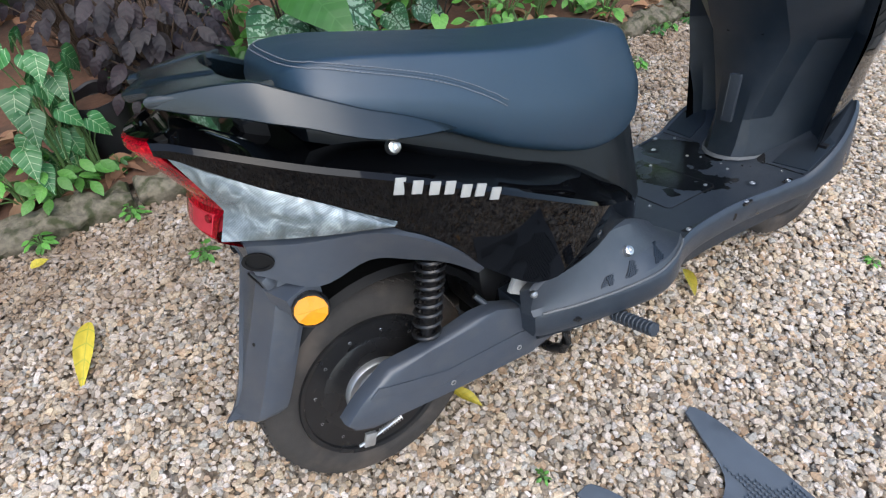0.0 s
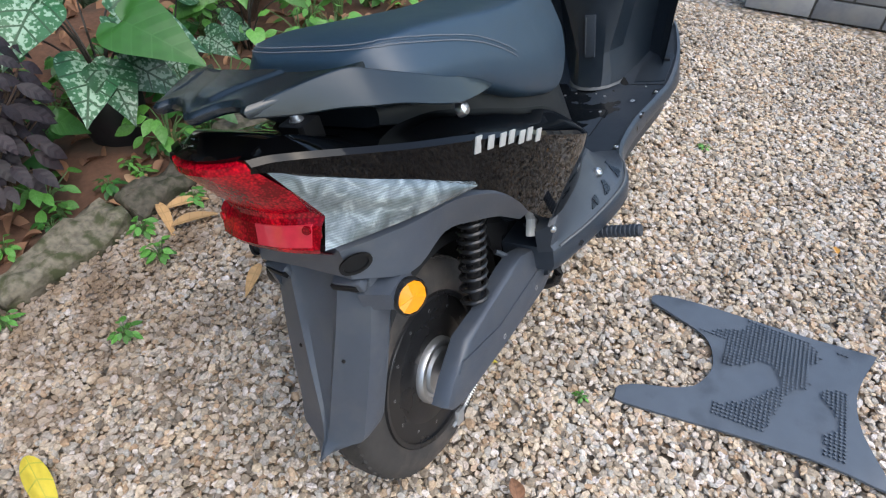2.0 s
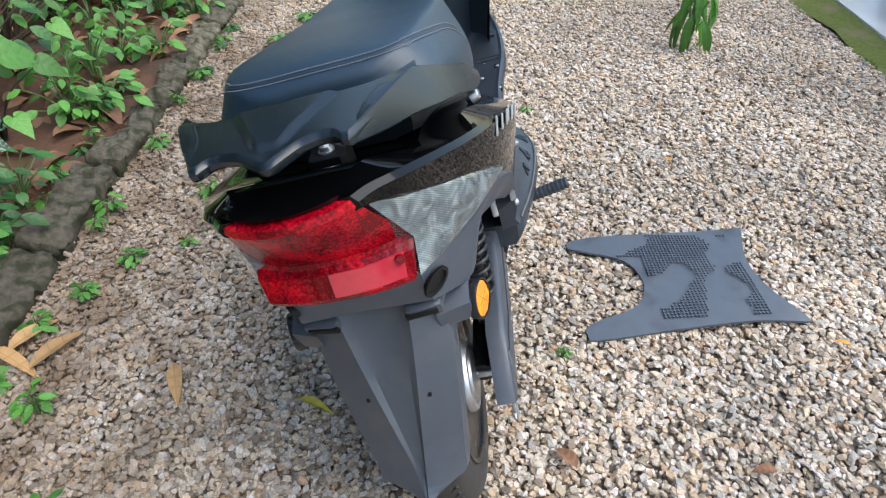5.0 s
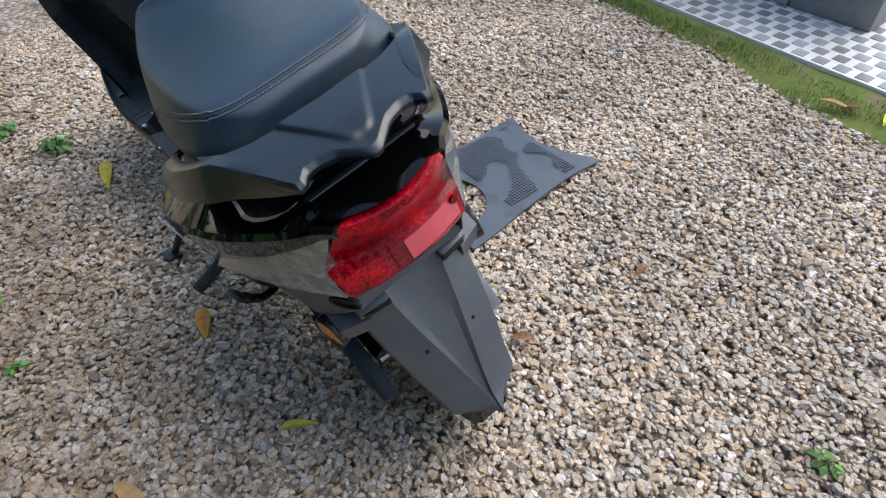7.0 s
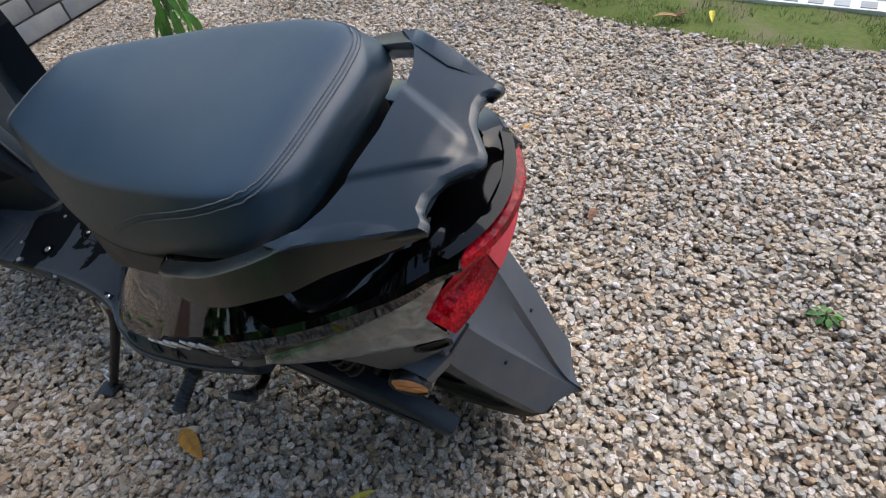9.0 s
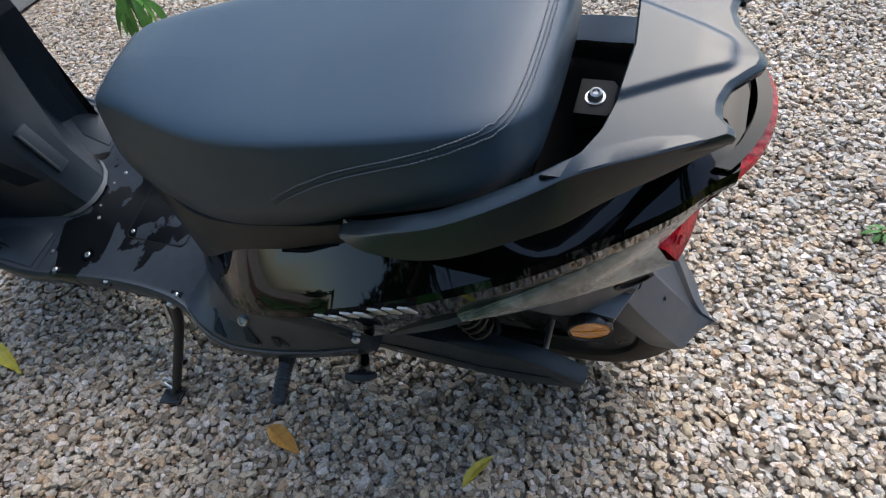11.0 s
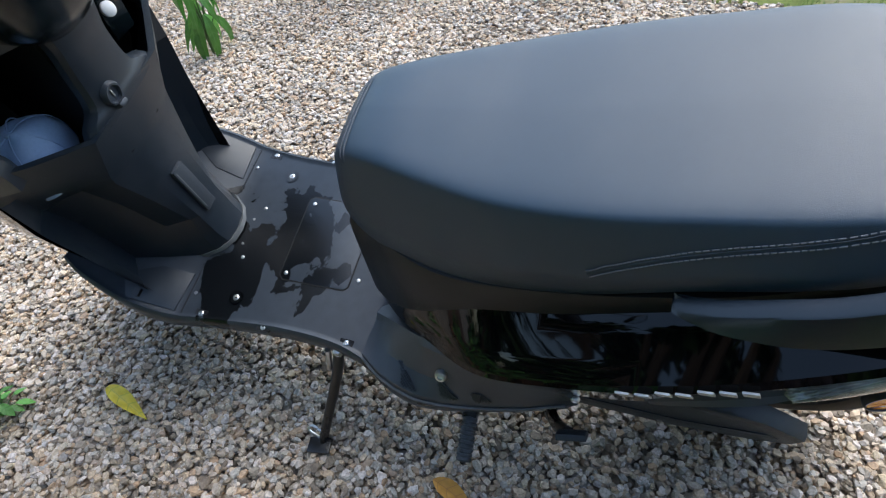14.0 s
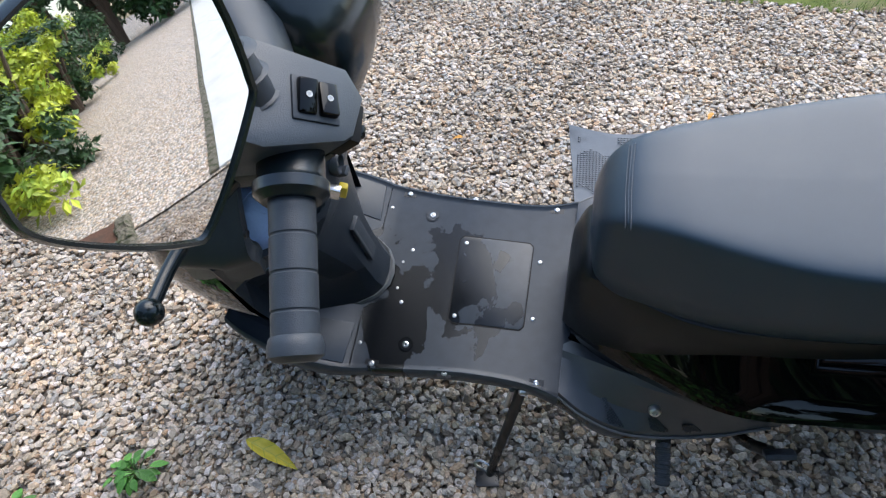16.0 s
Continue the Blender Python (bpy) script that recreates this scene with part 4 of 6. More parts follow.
# upper column between the pockets
rings = []
for z, x, w in spline([(0.745, 0.998, 0.112), (0.765, 0.996, 0.098), (0.785, 0.997, 0.066), (0.85, 0.99, 0.058), (0.9, 0.975, 0.06), (0.96, 0.965, 0.07)], 4):
    rings.append([(x, -w * 0.5, z), (x, w * 0.5, z), (x + 0.006, w * 0.9, z), (x + 0.016, w, z), (x + 0.03, w, z), (x + 0.03, -w, z), (x + 0.016, -w, z), (x + 0.006, -w * 0.9, z)])
part("column", skin(rings), MATTE, scooter, "", 26)
for s in (-1, 1):
    rings = []
    for z, x, y, d in spline([(0.77, 1.06, 0.238, 0.10), (0.815, 1.052, 0.242, 0.1), (0.845, 1.056, 0.243, 0.1), (0.905, 1.06, 0.192, 0.09), (0.96, 1.05, 0.15, 0.08), (1.0, 1.04, 0.12, 0.08)], 4):
        rings.append([(x + 0.006, s * (y - 0.034), z), (x, s * (y - 0.026), z), (x - 0.004, s * y, z), (x + 0.03, s * (y + 0.02), z), (x + d, s * (y + 0.026), z), (x + d, s * (y + 0.008), z), (x + 0.03, s * (y - 0.022), z)])
    part("pocket_post", skin(rings), MATTE, scooter, "", 26)
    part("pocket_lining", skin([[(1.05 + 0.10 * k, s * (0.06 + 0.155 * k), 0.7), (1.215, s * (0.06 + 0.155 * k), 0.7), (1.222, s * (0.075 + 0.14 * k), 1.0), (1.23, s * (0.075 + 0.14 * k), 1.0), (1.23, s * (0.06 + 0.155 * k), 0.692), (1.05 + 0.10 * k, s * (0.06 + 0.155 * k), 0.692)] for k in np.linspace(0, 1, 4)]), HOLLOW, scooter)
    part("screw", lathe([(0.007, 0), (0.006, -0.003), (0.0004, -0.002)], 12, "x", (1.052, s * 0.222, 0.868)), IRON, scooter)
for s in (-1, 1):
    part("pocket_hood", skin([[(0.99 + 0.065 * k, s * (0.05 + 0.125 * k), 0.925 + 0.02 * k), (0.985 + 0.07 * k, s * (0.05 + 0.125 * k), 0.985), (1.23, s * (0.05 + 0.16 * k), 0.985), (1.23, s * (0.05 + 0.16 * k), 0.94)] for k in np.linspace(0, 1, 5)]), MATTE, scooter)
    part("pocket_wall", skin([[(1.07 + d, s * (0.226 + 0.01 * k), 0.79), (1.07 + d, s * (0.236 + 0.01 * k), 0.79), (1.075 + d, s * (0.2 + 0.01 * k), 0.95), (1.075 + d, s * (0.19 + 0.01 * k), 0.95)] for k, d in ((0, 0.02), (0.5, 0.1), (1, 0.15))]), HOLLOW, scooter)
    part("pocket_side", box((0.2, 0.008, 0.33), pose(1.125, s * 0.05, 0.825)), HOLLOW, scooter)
port = part("port_panel", moved(box((0.012, 0.05, 0.1), Matrix(), 0.005), pose(1.012, -0.082, 0.84, 0, -12, -14)), SATIN, scooter, "grey satin panel beside the column")
part("white_knob", moved(lathe([(0.013, 0.0), (0.013, 0.006), (0.009, 0.009), (0.0004, 0.009)], 18, "z"), Matrix.Translation((1.0, -0.066, 0.855)) @ Vector((-1, 0.2, 0.4)).to_track_quat("Z", "Y").to_matrix().to_4x4()), WHITEISH, port, "small round white plastic knob")
rings = []
for z, x, w in spline([(0.34, 1.33, 0.18), (0.5, 1.36, 0.205), (0.7, 1.33, 0.24), (0.82, 1.29, 0.238), (0.92, 1.24, 0.19), (1.02, 1.18, 0.12)], 4):
    sec = [(1.122, min(0.262, w + 0.03)), (1.2, w + 0.02), (x - 0.05, w * 0.92), (x + 0.02, w * 0.55), (x + 0.05, 0.0)]
    half = soft_section(sec, 1)
    rings.append([(a, b, z) for a, b in half] + [(a, -b, z) for a, b in half[-2::-1]] + [(1.24, -w * 0.9, z), (1.3 if z < 0.6 else 1.25, 0, z), (1.24, w * 0.9, z)])
part("front_fairing", skin(rings), GLOSS, scooter, "gloss black front fairing", 30)
lock = part("ignition_lock", lathe([(0.021, 0.006), (0.021, -0.005), (0.018, -0.01), (0.015, -0.01), (0.013, -0.003), (0.0004, -0.003)], 24, "x", (0.997, 0.024, 0.783)), GRIP, scooter, "round black ignition lock")
part("keyhole", box((0.003, 0.003, 0.013), pose(0.9925, 0.024, 0.783), 0.001), STEEL, lock)
part("hook", box((0.02, 0.02, 0.009), pose(0.988, 0.026, 0.764, 0, 25, 0), 0.004), GRIP, lock)
plate = part("badge_plate", box((0.01, 0.036, 0.125), pose(1.032, 0.003, 0.494, 0, 0, 0), 0.003), GRIP, shield, "blank black badge plate with a worn edge")
part("worn_edge", box((0.0105, 0.004, 0.11), pose(1.0322, 0.0155, 0.497), 0.001), PALELIP, plate)

# handlebar, switches, lever, mirror
rings = []
for z, front, hw in spline([(0.885, 0.95, 0.058), (0.905, 0.93, 0.08), (0.93, 0.912, 0.092), (0.98, 0.889, 0.1), (1.05, 0.876, 0.104), (1.1, 0.9, 0.1), (1.138, 0.95, 0.085), (1.15, 0.99, 0.05)], 3):
    half = soft_section([(front, 0.0), (front + 0.003, hw * 0.5), (front + 0.022, hw * 0.88), (front + 0.065, hw), (1.08, hw * 0.97), (1.12, hw * 0.85), (1.135, 0.0)], 2)
    rings.append([(x, y, z) for x, y in half] + [(x, -y, z) for x, y in half[-2:0:-1]])
head = part("handlebar_cover", skin(rings), SATIN, scooter, "black plastic handlebar cover", 40)
part("dial_rim", lathe([(0.05, 0.0), (0.052, 0.006), (0.046, 0.01), (0.044, 0.004), (0.0004, 0.004)], 28, "z", (1.05, 0.0, 1.15)), GLOSS, head)
for s in (1, -1):
    part("bar_sleeve", tube([(0.99, s * 0.08, 1.09), (0.93, s * 0.15, 1.105), (0.9, s * 0.2, 1.115)], [0.05, 0.034, 0.028], 16, 3), MATTE, head)

# left switch box, tilted back to the rider
n = Vector((-0.72, 0.04, 0.69)).normalized()
v = (Vector((-0.1, 0.98, -0.16)) - n * n.dot(Vector((-0.1, 0.98, -0.16)))).normalized()
u = v.cross(n)
FACE = Matrix(((u.x, v.x, n.x, 0.862), (u.y, v.y, n.y, 0.232), (u.z, v.z, n.z, 1.142), (0, 0, 0, 1)))
bm = bmesh.new()
plan = [(-0.047, -0.026), (-0.042, 0.01), (-0.034, 0.018), (0.03, 0.044), (0.044, 0.044), (0.05, 0.034), (0.05, -0.04), (-0.028, -0.046)]
bm = slab(plan, -0.082, 0.0, 0.007)
switch_box = part("switch_box", moved(bm, FACE), WINGTOP, scooter, "black handlebar switch box", 30)
part("switch_bezel", moved(box((0.04, 0.036, 0.005), Matrix.Translation((-0.004, -0.007, 0.0)) @ pose(0, 0, 0, 0, 0, 10), 0.002), FACE), GRIP, switch_box)
for i in range(2):
    at = (0.0045 - 0.0175 * i, -0.0065 - 0.003 * i, 0.003)
    key = part("rocker", moved(box((0.0155, 0.028, 0.009), Matrix.Translation(at) @ pose(0, 0, 0, 9 if i else -9, 0, 10), 0.0025), FACE), GLOSS, switch_box)
    part("rocker_mark", moved(lathe([(0.0026, 0.0), (0.0026, 0.0006), (0.0017, 0.0006), (0.0016, 0.0)], 12, "z", (at[0], at[1], 0.0078)), FACE), WHITEISH, switch_box)
part("side_switch", moved(box((0.01, 0.034, 0.036), Matrix.Translation((-0.0465, -0.006, -0.026)), 0.002), FACE), HOLLOW, switch_box)
part("thumb_knob", moved(box((0.012, 0.012, 0.012), Matrix.Translation((-0.053, -0.004, -0.02)), 0.003), FACE), GLOSS, switch_box)
part("horn_switch", moved(box((0.006, 0.03, 0.02), Matrix.Translation((-0.046, -0.004, -0.056)), 0.002), FACE), GRIP, switch_box)
a, b = Vector((0.8705, 0.269, 1.103)), Vector((0.838, 0.404, 1.072))
bar = (b - a).normalized()
turn = bar.to_track_quat("Z", "Y").to_matrix().to_4x4()
collar = part("grip_collar", moved(lathe([(0.0005, -0.034), (0.025, -0.034), (0.0275, -0.03), (0.0275, 0.002), (0.031, 0.007), (0.0305, 0.016), (0.024, 0.022), (0.0005, 0.022)], 32, "z"), Matrix.Translation(a) @ turn), RAILTOP, scooter, "satin black collar of the handlebar grip")
part("brake_button", box((0.012, 0.007, 0.018), pose(0.848, 0.259, 1.066, 0, -20, 0), 0.002), STEEL, collar, "small chrome button")
part("yellow_tab", box((0.008, 0.006, 0.02), pose(0.8425, 0.254, 1.061, 0, -20, 0), 0.0015), YELLOW, collar, "small yellow plastic tab")
prof = [(0.0005, 0.018), (0.0175, 0.018), (0.019, 0.022), (0.019, 0.03), (0.0188, 0.032), (0.0188, 0.035)]
for k in range(3):
    z0 = 0.05 + 0.03 * k
    prof += [(0.0188, z0 - 0.004), (0.0188, z0 - 0.0016), (0.0178, z0 - 0.0004), (0.0178, z0 + 0.0004), (0.0188, z0 + 0.0016), (0.0188, z0 + 0.004)]
prof += [(0.0188, 0.124), (0.0188, 0.128), (0.0205, 0.13), (0.022, 0.136), (0.0215, 0.144), (0.015, 0.148), (0.0005, 0.148)]
part("grip", moved(lathe(prof, 32, "z"), Matrix.Translation(a) @ turn), GRIP, scooter, "ribbed black rubber handlebar grip")
lever = part("brake_lever", tube([(0.93, 0.24, 1.075), (0.95, 0.29, 1.075), (0.962, 0.34, 1.078), (0.96, 0.385, 1.086)], [0.01, 0.0075, 0.0062, 0.006], 10, 4), SATIN, scooter, "black brake lever with a ball end")
bm = bmesh.new()
bmesh.ops.create_uvsphere(bm, u_segments=16, v_segments=10, radius=0.0115, matrix=Matrix.Translation((0.9595, 0.392, 1.087)))
part("ball_end", bm, SATIN, lever)
part("lever_clamp", box((0.05, 0.03, 0.03), pose(0.92, 0.245, 1.078, 0, 0, 20), 0.008), MATTE, lever)

# the upper front sits a little lower, narrower and off the footboard's middle
def set_front(ob):
    for v in ob.data.vertices:
        x, y, z = v.co
        rise = max(0.0, z - 0.336)
        v.co = (x + 0.025 * min(1.0, rise / 0.3), 0.86 * y - 0.065 * rise, 0.325 + 0.934 * (z - 0.336))
    for child in ob.children:
        set_front(child)


for ob in [o for o in scooter.children if o.name.split(".")[0] in ("leg_shield", "column", "pocket_post", "pocket_lining", "screw", "pocket_hood", "pocket_wall", "pocket_side", "port_panel", "front_fairing", "ignition_lock")]:
    set_front(ob)
for ob in [o for o in scooter.children if o.name.split(".")[0] in ("handlebar_cover", "grip_collar", "grip", "brake_lever")]:
    ob.matrix_basis = Matrix.Translation((0.023, -0.055, -0.013)) if ob is not head else Matrix.Translation((0.022, -0.035, -0.013))

switch_box.matrix_basis = Matrix.Translation((0.014, -0.059, -0.013))
port.matrix_basis = Matrix.Translation((0.036, -0.038, -0.015))

# left rear-view mirror
to_local = SCOOTER.inverted()
n = Vector((-0.9006, 0.3911, 0.191)).normalized()
u = Vector((0, 0, 1)).cross(n).normalized()
v = n.cross(u)
place = to_local @ Matrix(((u.x, v.x, n.x, 1.434), (u.y, v.y, n.y, 1.444), (u.z, v.z, n.z, 1.186), (0, 0, 0, 1)))
shape = [(-0.0573, 0.0), (-0.0581, -0.0202), (-0.0388, -0.0465), (-0.0078, -0.0744), (0.0093, -0.076), (0.062, -0.0372), (0.0705, -0.0232), (0.0744, 0.017), (0.0667, 0.0388), (0.031, 0.0558), (-0.0155, 0.0512), (-0.045, 0.031)]
closed = [tuple(p) for p in spline(shape + shape[:1], 4)[:-1]]
grow = lambda k: [(x * k, y * k) for x, y in closed]
bulge = lambda x, y: -(x * x + y * y) / 1.86
rings = [[(x, y, z + bulge(x, y)) for x, y in grow(k)] for k, z in ((0.95, -0.002), (0.955, 0.003), (0.985, 0.0035), (1.02, -0.001), (1.01, -0.012), (0.82, -0.024), (0.4, -0.03))]
mirror = part("mirror", skin(rings), SATIN, scooter, "black rear-view mirror on a rubber-booted stem", 40)
mirror.matrix_basis = place
MIRROR = bpy.data.materials.new("mirror_silver")
MIRROR.use_nodes = True
mb = MIRROR.node_tree.nodes["Principled BSDF"]
mb.inputs["Base Color"].default_value, mb.inputs["Metallic"].default_value, mb.inputs["Roughness"].default_value = (0.9, 0.9, 0.9, 1), 1.0, 0.015
pane = part("mirror_glass", skin([[(x, y, 0.001 + bulge(x, y)) for x, y in grow(k)] for k in (0.004, 0.1, 0.2, 0.3, 0.4, 0.5, 0.6, 0.7, 0.8, 0.9, 0.953)] + [[(x, y, -0.001 + bulge(x, y)) for x, y in grow(0.953)]]), MIRROR, mirror, "silvered mirror glass")
BAR = Matrix.Translation((0.023, -0.055, -0.013))
boot = part("stem_boot", tube([(0.888, 0.238, 1.145), (0.889, 0.236, 1.165), (0.892, 0.231, 1.19), (0.896, 0.224, 1.212)], [0.0185, 0.0175, 0.016, 0.009], 14, 4), GRIP, scooter, "ribbed rubber boot of the mirror stem")
boot.matrix_basis = BAR
for k in range(3):
    p = Vector((0.889, 0.236, 1.16)).lerp(Vector((0.894, 0.227, 1.202)), k / 2.2)
    part("boot_ring", moved(lathe([(0.0165, -0.003), (0.0205, 0.0), (0.0165, 0.003)], 16, "z"), Matrix.Translation(p) @ Vector((0.1, -0.2, 0.8)).to_track_quat("Z", "Y").to_matrix().to_4x4()), GRIP, boot)
part("stem", tube([(0.918, 0.17, 1.192), (0.928, 0.17, 1.222), (0.948, 0.2, 1.24), tuple((place @ Vector((0.05, 0.02, -0.03))))], 0.005, 8, 4), SATIN, scooter)

# foot pegs, stands
for s in (-1, 1):
    a, b = Vector((0.443, s * 0.196, 0.248)), Vector((0.45, s * 0.314, 0.268))
    if s > 0:
        a, b = Vector((0.445, 0.225, 0.262)), Vector((0.439, 0.32, 0.238))
    turn = (b - a).normalized().to_track_quat("Z", "Y").to_matrix().to_4x4()
    L = (b - a).length
    prof = [(0.0005, 0.02), (0.013, 0.02)]
    for k in range(9):
        z = 0.024 + (L - 0.03) * k / 9
        prof += [(0.0142, z), (0.0142, z + 0.004), (0.0128, z + 0.005), (0.0128, z + 0.007)]
    prof += [(0.0142, L - 0.004), (0.0125, L), (0.0005, L)]
    peg = part("foot_peg", moved(lathe(prof, 20, "z"), Matrix.Translation(a) @ turn), GRIP, scooter, "ribbed rubber passenger foot peg")
    part("peg_bracket", moved(box((0.026, 0.022, 0.034), Matrix.Translation((0, 0, 0.006)), 0.004), Matrix.Translation(a) @ turn), STEEL if s < 0 else IRON, peg, "zinc-plated folding peg bracket" if s < 0 else "")
    part("peg_mount", tube([(0.43, s * 0.13, 0.27), (0.441, s * 0.2, 0.25)], 0.012, 8, 1), IRON, peg)
stand = part("side_stand", tube([(0.715, 0.19, 0.30), (0.73, 0.23, 0.23), (0.762, 0.325, 0.12), (0.769, 0.352, 0.088)], [0.012, 0.011, 0.01, 0.01], 10, 3), IRON, scooter, "black steel side stand resting on gravel")
foot = Matrix.Translation(to_local @ Vector((1.328, 1.19, 0.013)))
part("stand_foot", moved(box((0.05, 0.034, 0.008), pose(0, 0, 0, 13, 0, 10), 0.003), foot), IRON, stand, "scuffed black stand foot")
part("stand_loop", tube([(0.768, 0.345, 0.098), (0.80, 0.335, 0.113), (0.79, 0.325, 0.123), (0.765, 0.333, 0.118)], 0.003, 6, 3), STEEL, stand)
part("stand_spring", tube([(0.735, 0.2, 0.3), (0.745, 0.222, 0.24)], 0.006, 8, 1), STEEL, stand)
bolt(stand, (0.713, 0.203, 0.3), (0, 1, 0.1), 0.008)
pedal = part("centre_stand_pedal", tube([(0.36, 0.10, 0.25), (0.33, 0.16, 0.215), (0.30, 0.21, 0.235), (0.27, 0.238, 0.3)], [0.01, 0.01, 0.011, 0.012], 10, 4), IRON, scooter, "bent black steel centre stand pedal")
part("pedal_pad", box((0.05, 0.028, 0.012), pose(0.262, 0.243, 0.32, 60, 10, 10), 0.004), GRIP, pedal)
part("centre_stand", tube([(0.40, -0.12, 0.25), (0.38, -0.13, 0.14), (0.36, 0.0, 0.125), (0.38, 0.13, 0.14), (0.40, 0.12, 0.25)], 0.012, 10, 4), IRON, scooter)

# cap in the glove pocket
cap_at = SCOOTER @ Matrix.Translation((1.16, 0.09, 0.655)) @ pose(0, 0, 0, -6, -10, 0) @ Matrix.Scale(1.05, 4)
cap = thing("baseball_cap", cap_at, "pale blue cotton cap tucked into the scooter's open glove pocket", "cap")
rings = []
for h, r in ((0.0, 0.062), (0.02, 0.066), (0.045, 0.064), (0.068, 0.056), (0.085, 0.04), (0.094, 0.02), (0.097, 0.003)):
    rings.append([(r * 0.8 * math.cos(t) * (1 + 0.03 * math.sin(3 * t)), r * math.sin(t), h + 0.004 * math.sin(2 * t + 1)) for t in np.linspace(0, 2 * math.pi, 24, endpoint=False)])
part("crown", skin(rings), GREYCAP, cap, "", 60)
part("button", lathe([(0.006, 0.0), (0.005, 0.004), (0.0004, 0.005)], 12, "z", (0, 0, 0.096)), GREYCAP, cap)
for k in range(3):
    t = math.pi * (k / 3 + 0.1)
    path = [(0.8 * r * math.cos(t) * s2, r * math.sin(t) * s2, h + 0.0015) for s2, lst in ((1, ((0.02, 0.0665), (0.045, 0.0645), (0.068, 0.0565), (0.085, 0.0405), (0.094, 0.02))), (-1, ((0.094, 0.02), (0.085, 0.0405), (0.068, 0.0565), (0.045, 0.0645), (0.02, 0.0665)))) for h, r in lst]
    part("seam", tube(path, 0.0011, 5, 2), GREYCAP, cap)


# ---- ground ----
def stone_colours(t, source):
    ramp = t.nodes.new("ShaderNodeValToRGB")
    ramp.color_ramp.interpolation = "LINEAR"
    cols = [(0.0, (0.15, 0.128, 0.108)), (0.12, (0.3, 0.255, 0.205)), (0.28, (0.4, 0.39, 0.37)), (0.44, (0.55, 0.465, 0.375)), (0.57, (0.35, 0.26, 0.19)), (0.67, (0.58, 0.53, 0.49)), (0.82, (0.47, 0.405, 0.32)), (0.93, (0.68, 0.63, 0.605)), (1.0, (0.28, 0.268, 0.25))]
    cols = [(p, [0.4 + (sum(c) / 3 - 0.4) * 0.95 + (v - sum(c) / 3) * 1.4 for v in c]) for p, c in cols]
    cols = [(p, (1.02 * c[0], c[1], 0.97 * c[2])) for p, c in cols]
    while len(ramp.color_ramp.elements) < len(cols):
        ramp.color_ramp.elements.new(0.5)
    for e, (p, c) in zip(ramp.color_ramp.elements, cols):
        e.position, e.color = p, (*c, 1)
    t.links.new(source, ramp.inputs[0])
    return ramp.outputs[0]


def stone_material():
    m = bpy.data.materials.new("crushed_stone")
    m.use_nodes = True
    t = m.node_tree
    b = t.nodes["Principled BSDF"]
    geo = t.nodes.new("ShaderNodeNewGeometry")
    out = stone_colours(t, geo.outputs["Random Per Island"])
    co = t.nodes.new("ShaderNodeTexCoord")
    speck = t.nodes.new("ShaderNodeTexNoise")
    speck.inputs["Scale"].default_value, speck.inputs["Detail"].default_value = 190, 5
    t.links.new(co.outputs["Object"], speck.inputs["Vector"])
    broad = t.nodes.new("ShaderNodeTexNoise")
    broad.inputs["Scale"].default_value, broad.inputs["Detail"].default_value = 1.6, 3
    t.links.new(co.outputs["Object"], broad.inputs["Vector"])
    for tex, lo, hi in ((speck, 0.72, 1.28), (broad, 0.8, 1.2)):
        span = t.nodes.new("ShaderNodeMapRange")
        span.inputs[1].default_value, span.inputs[2].default_value, span.inputs[3].default_value, span.inputs[4].default_value = 0.3, 0.7, lo, hi
        t.links.new(tex.outputs["Fac"], span.inputs[0])
        hue = t.nodes.new("ShaderNodeHueSaturation")
        t.links.new(span.outputs[0], hue.inputs["Value"])
        t.links.new(out, hue.inputs["Color"])
        out = hue.outputs[0]
    place = t.nodes.new("ShaderNodeSeparateXYZ")
    t.links.new(co.outputs["Object"], place.inputs[0])
    near = t.nodes.new("ShaderNodeMapRange")
    near.inputs[1].default_value, near.inputs[2].default_value, near.inputs[3].default_value, near.inputs[4].default_value = 1.05, 1.9, -0.22, 0.62
    t.links.new(place.outputs[1], near.inputs[0])
    clod = t.nodes.new("ShaderNodeTexNoise")
    clod.inputs["Scale"].default_value, clod.inputs["Detail"].default_value = 7.0, 6
    t.links.new(co.outputs["Object"], clod.inputs["Vector"])
    soiled = t.nodes.new("ShaderNodeMath")
    soiled.operation, soiled.use_clamp = "ADD", True
    t.links.new(near.outputs[0], soiled.inputs[0])
    lump = t.nodes.new("ShaderNodeMapRange")
    lump.inputs[1].default_value, lump.inputs[2].default_value, lump.inputs[3].default_value, lump.inputs[4].default_value = 0.35, 0.65, -0.3, 0.35
    t.links.new(clod.outputs["Fac"], lump.inputs[0])
    t.links.new(lump.outputs[0], soiled.inputs[1])
    earth = t.nodes.new("ShaderNodeMix")
    earth.data_type = "RGBA"
    earth.inputs[7].default_value = (0.2, 0.135, 0.085, 1)
    t.links.new(soiled.outputs[0], earth.inputs[0])
    t.links.new(out, earth.inputs[6])
    t.links.new(earth.outputs[2], b.inputs["Base Color"])
    b.inputs["Roughness"].default_value = 0.75
    bump = t.nodes.new("ShaderNodeBump")
    bump.inputs["Strength"].default_value, bump.inputs["Distance"].default_value = 0.35, 0.002
    t.links.new(speck.outputs["Fac"], bump.inputs["Height"])
    t.links.new(bump.outputs[0], b.inputs["Normal"])
    return m


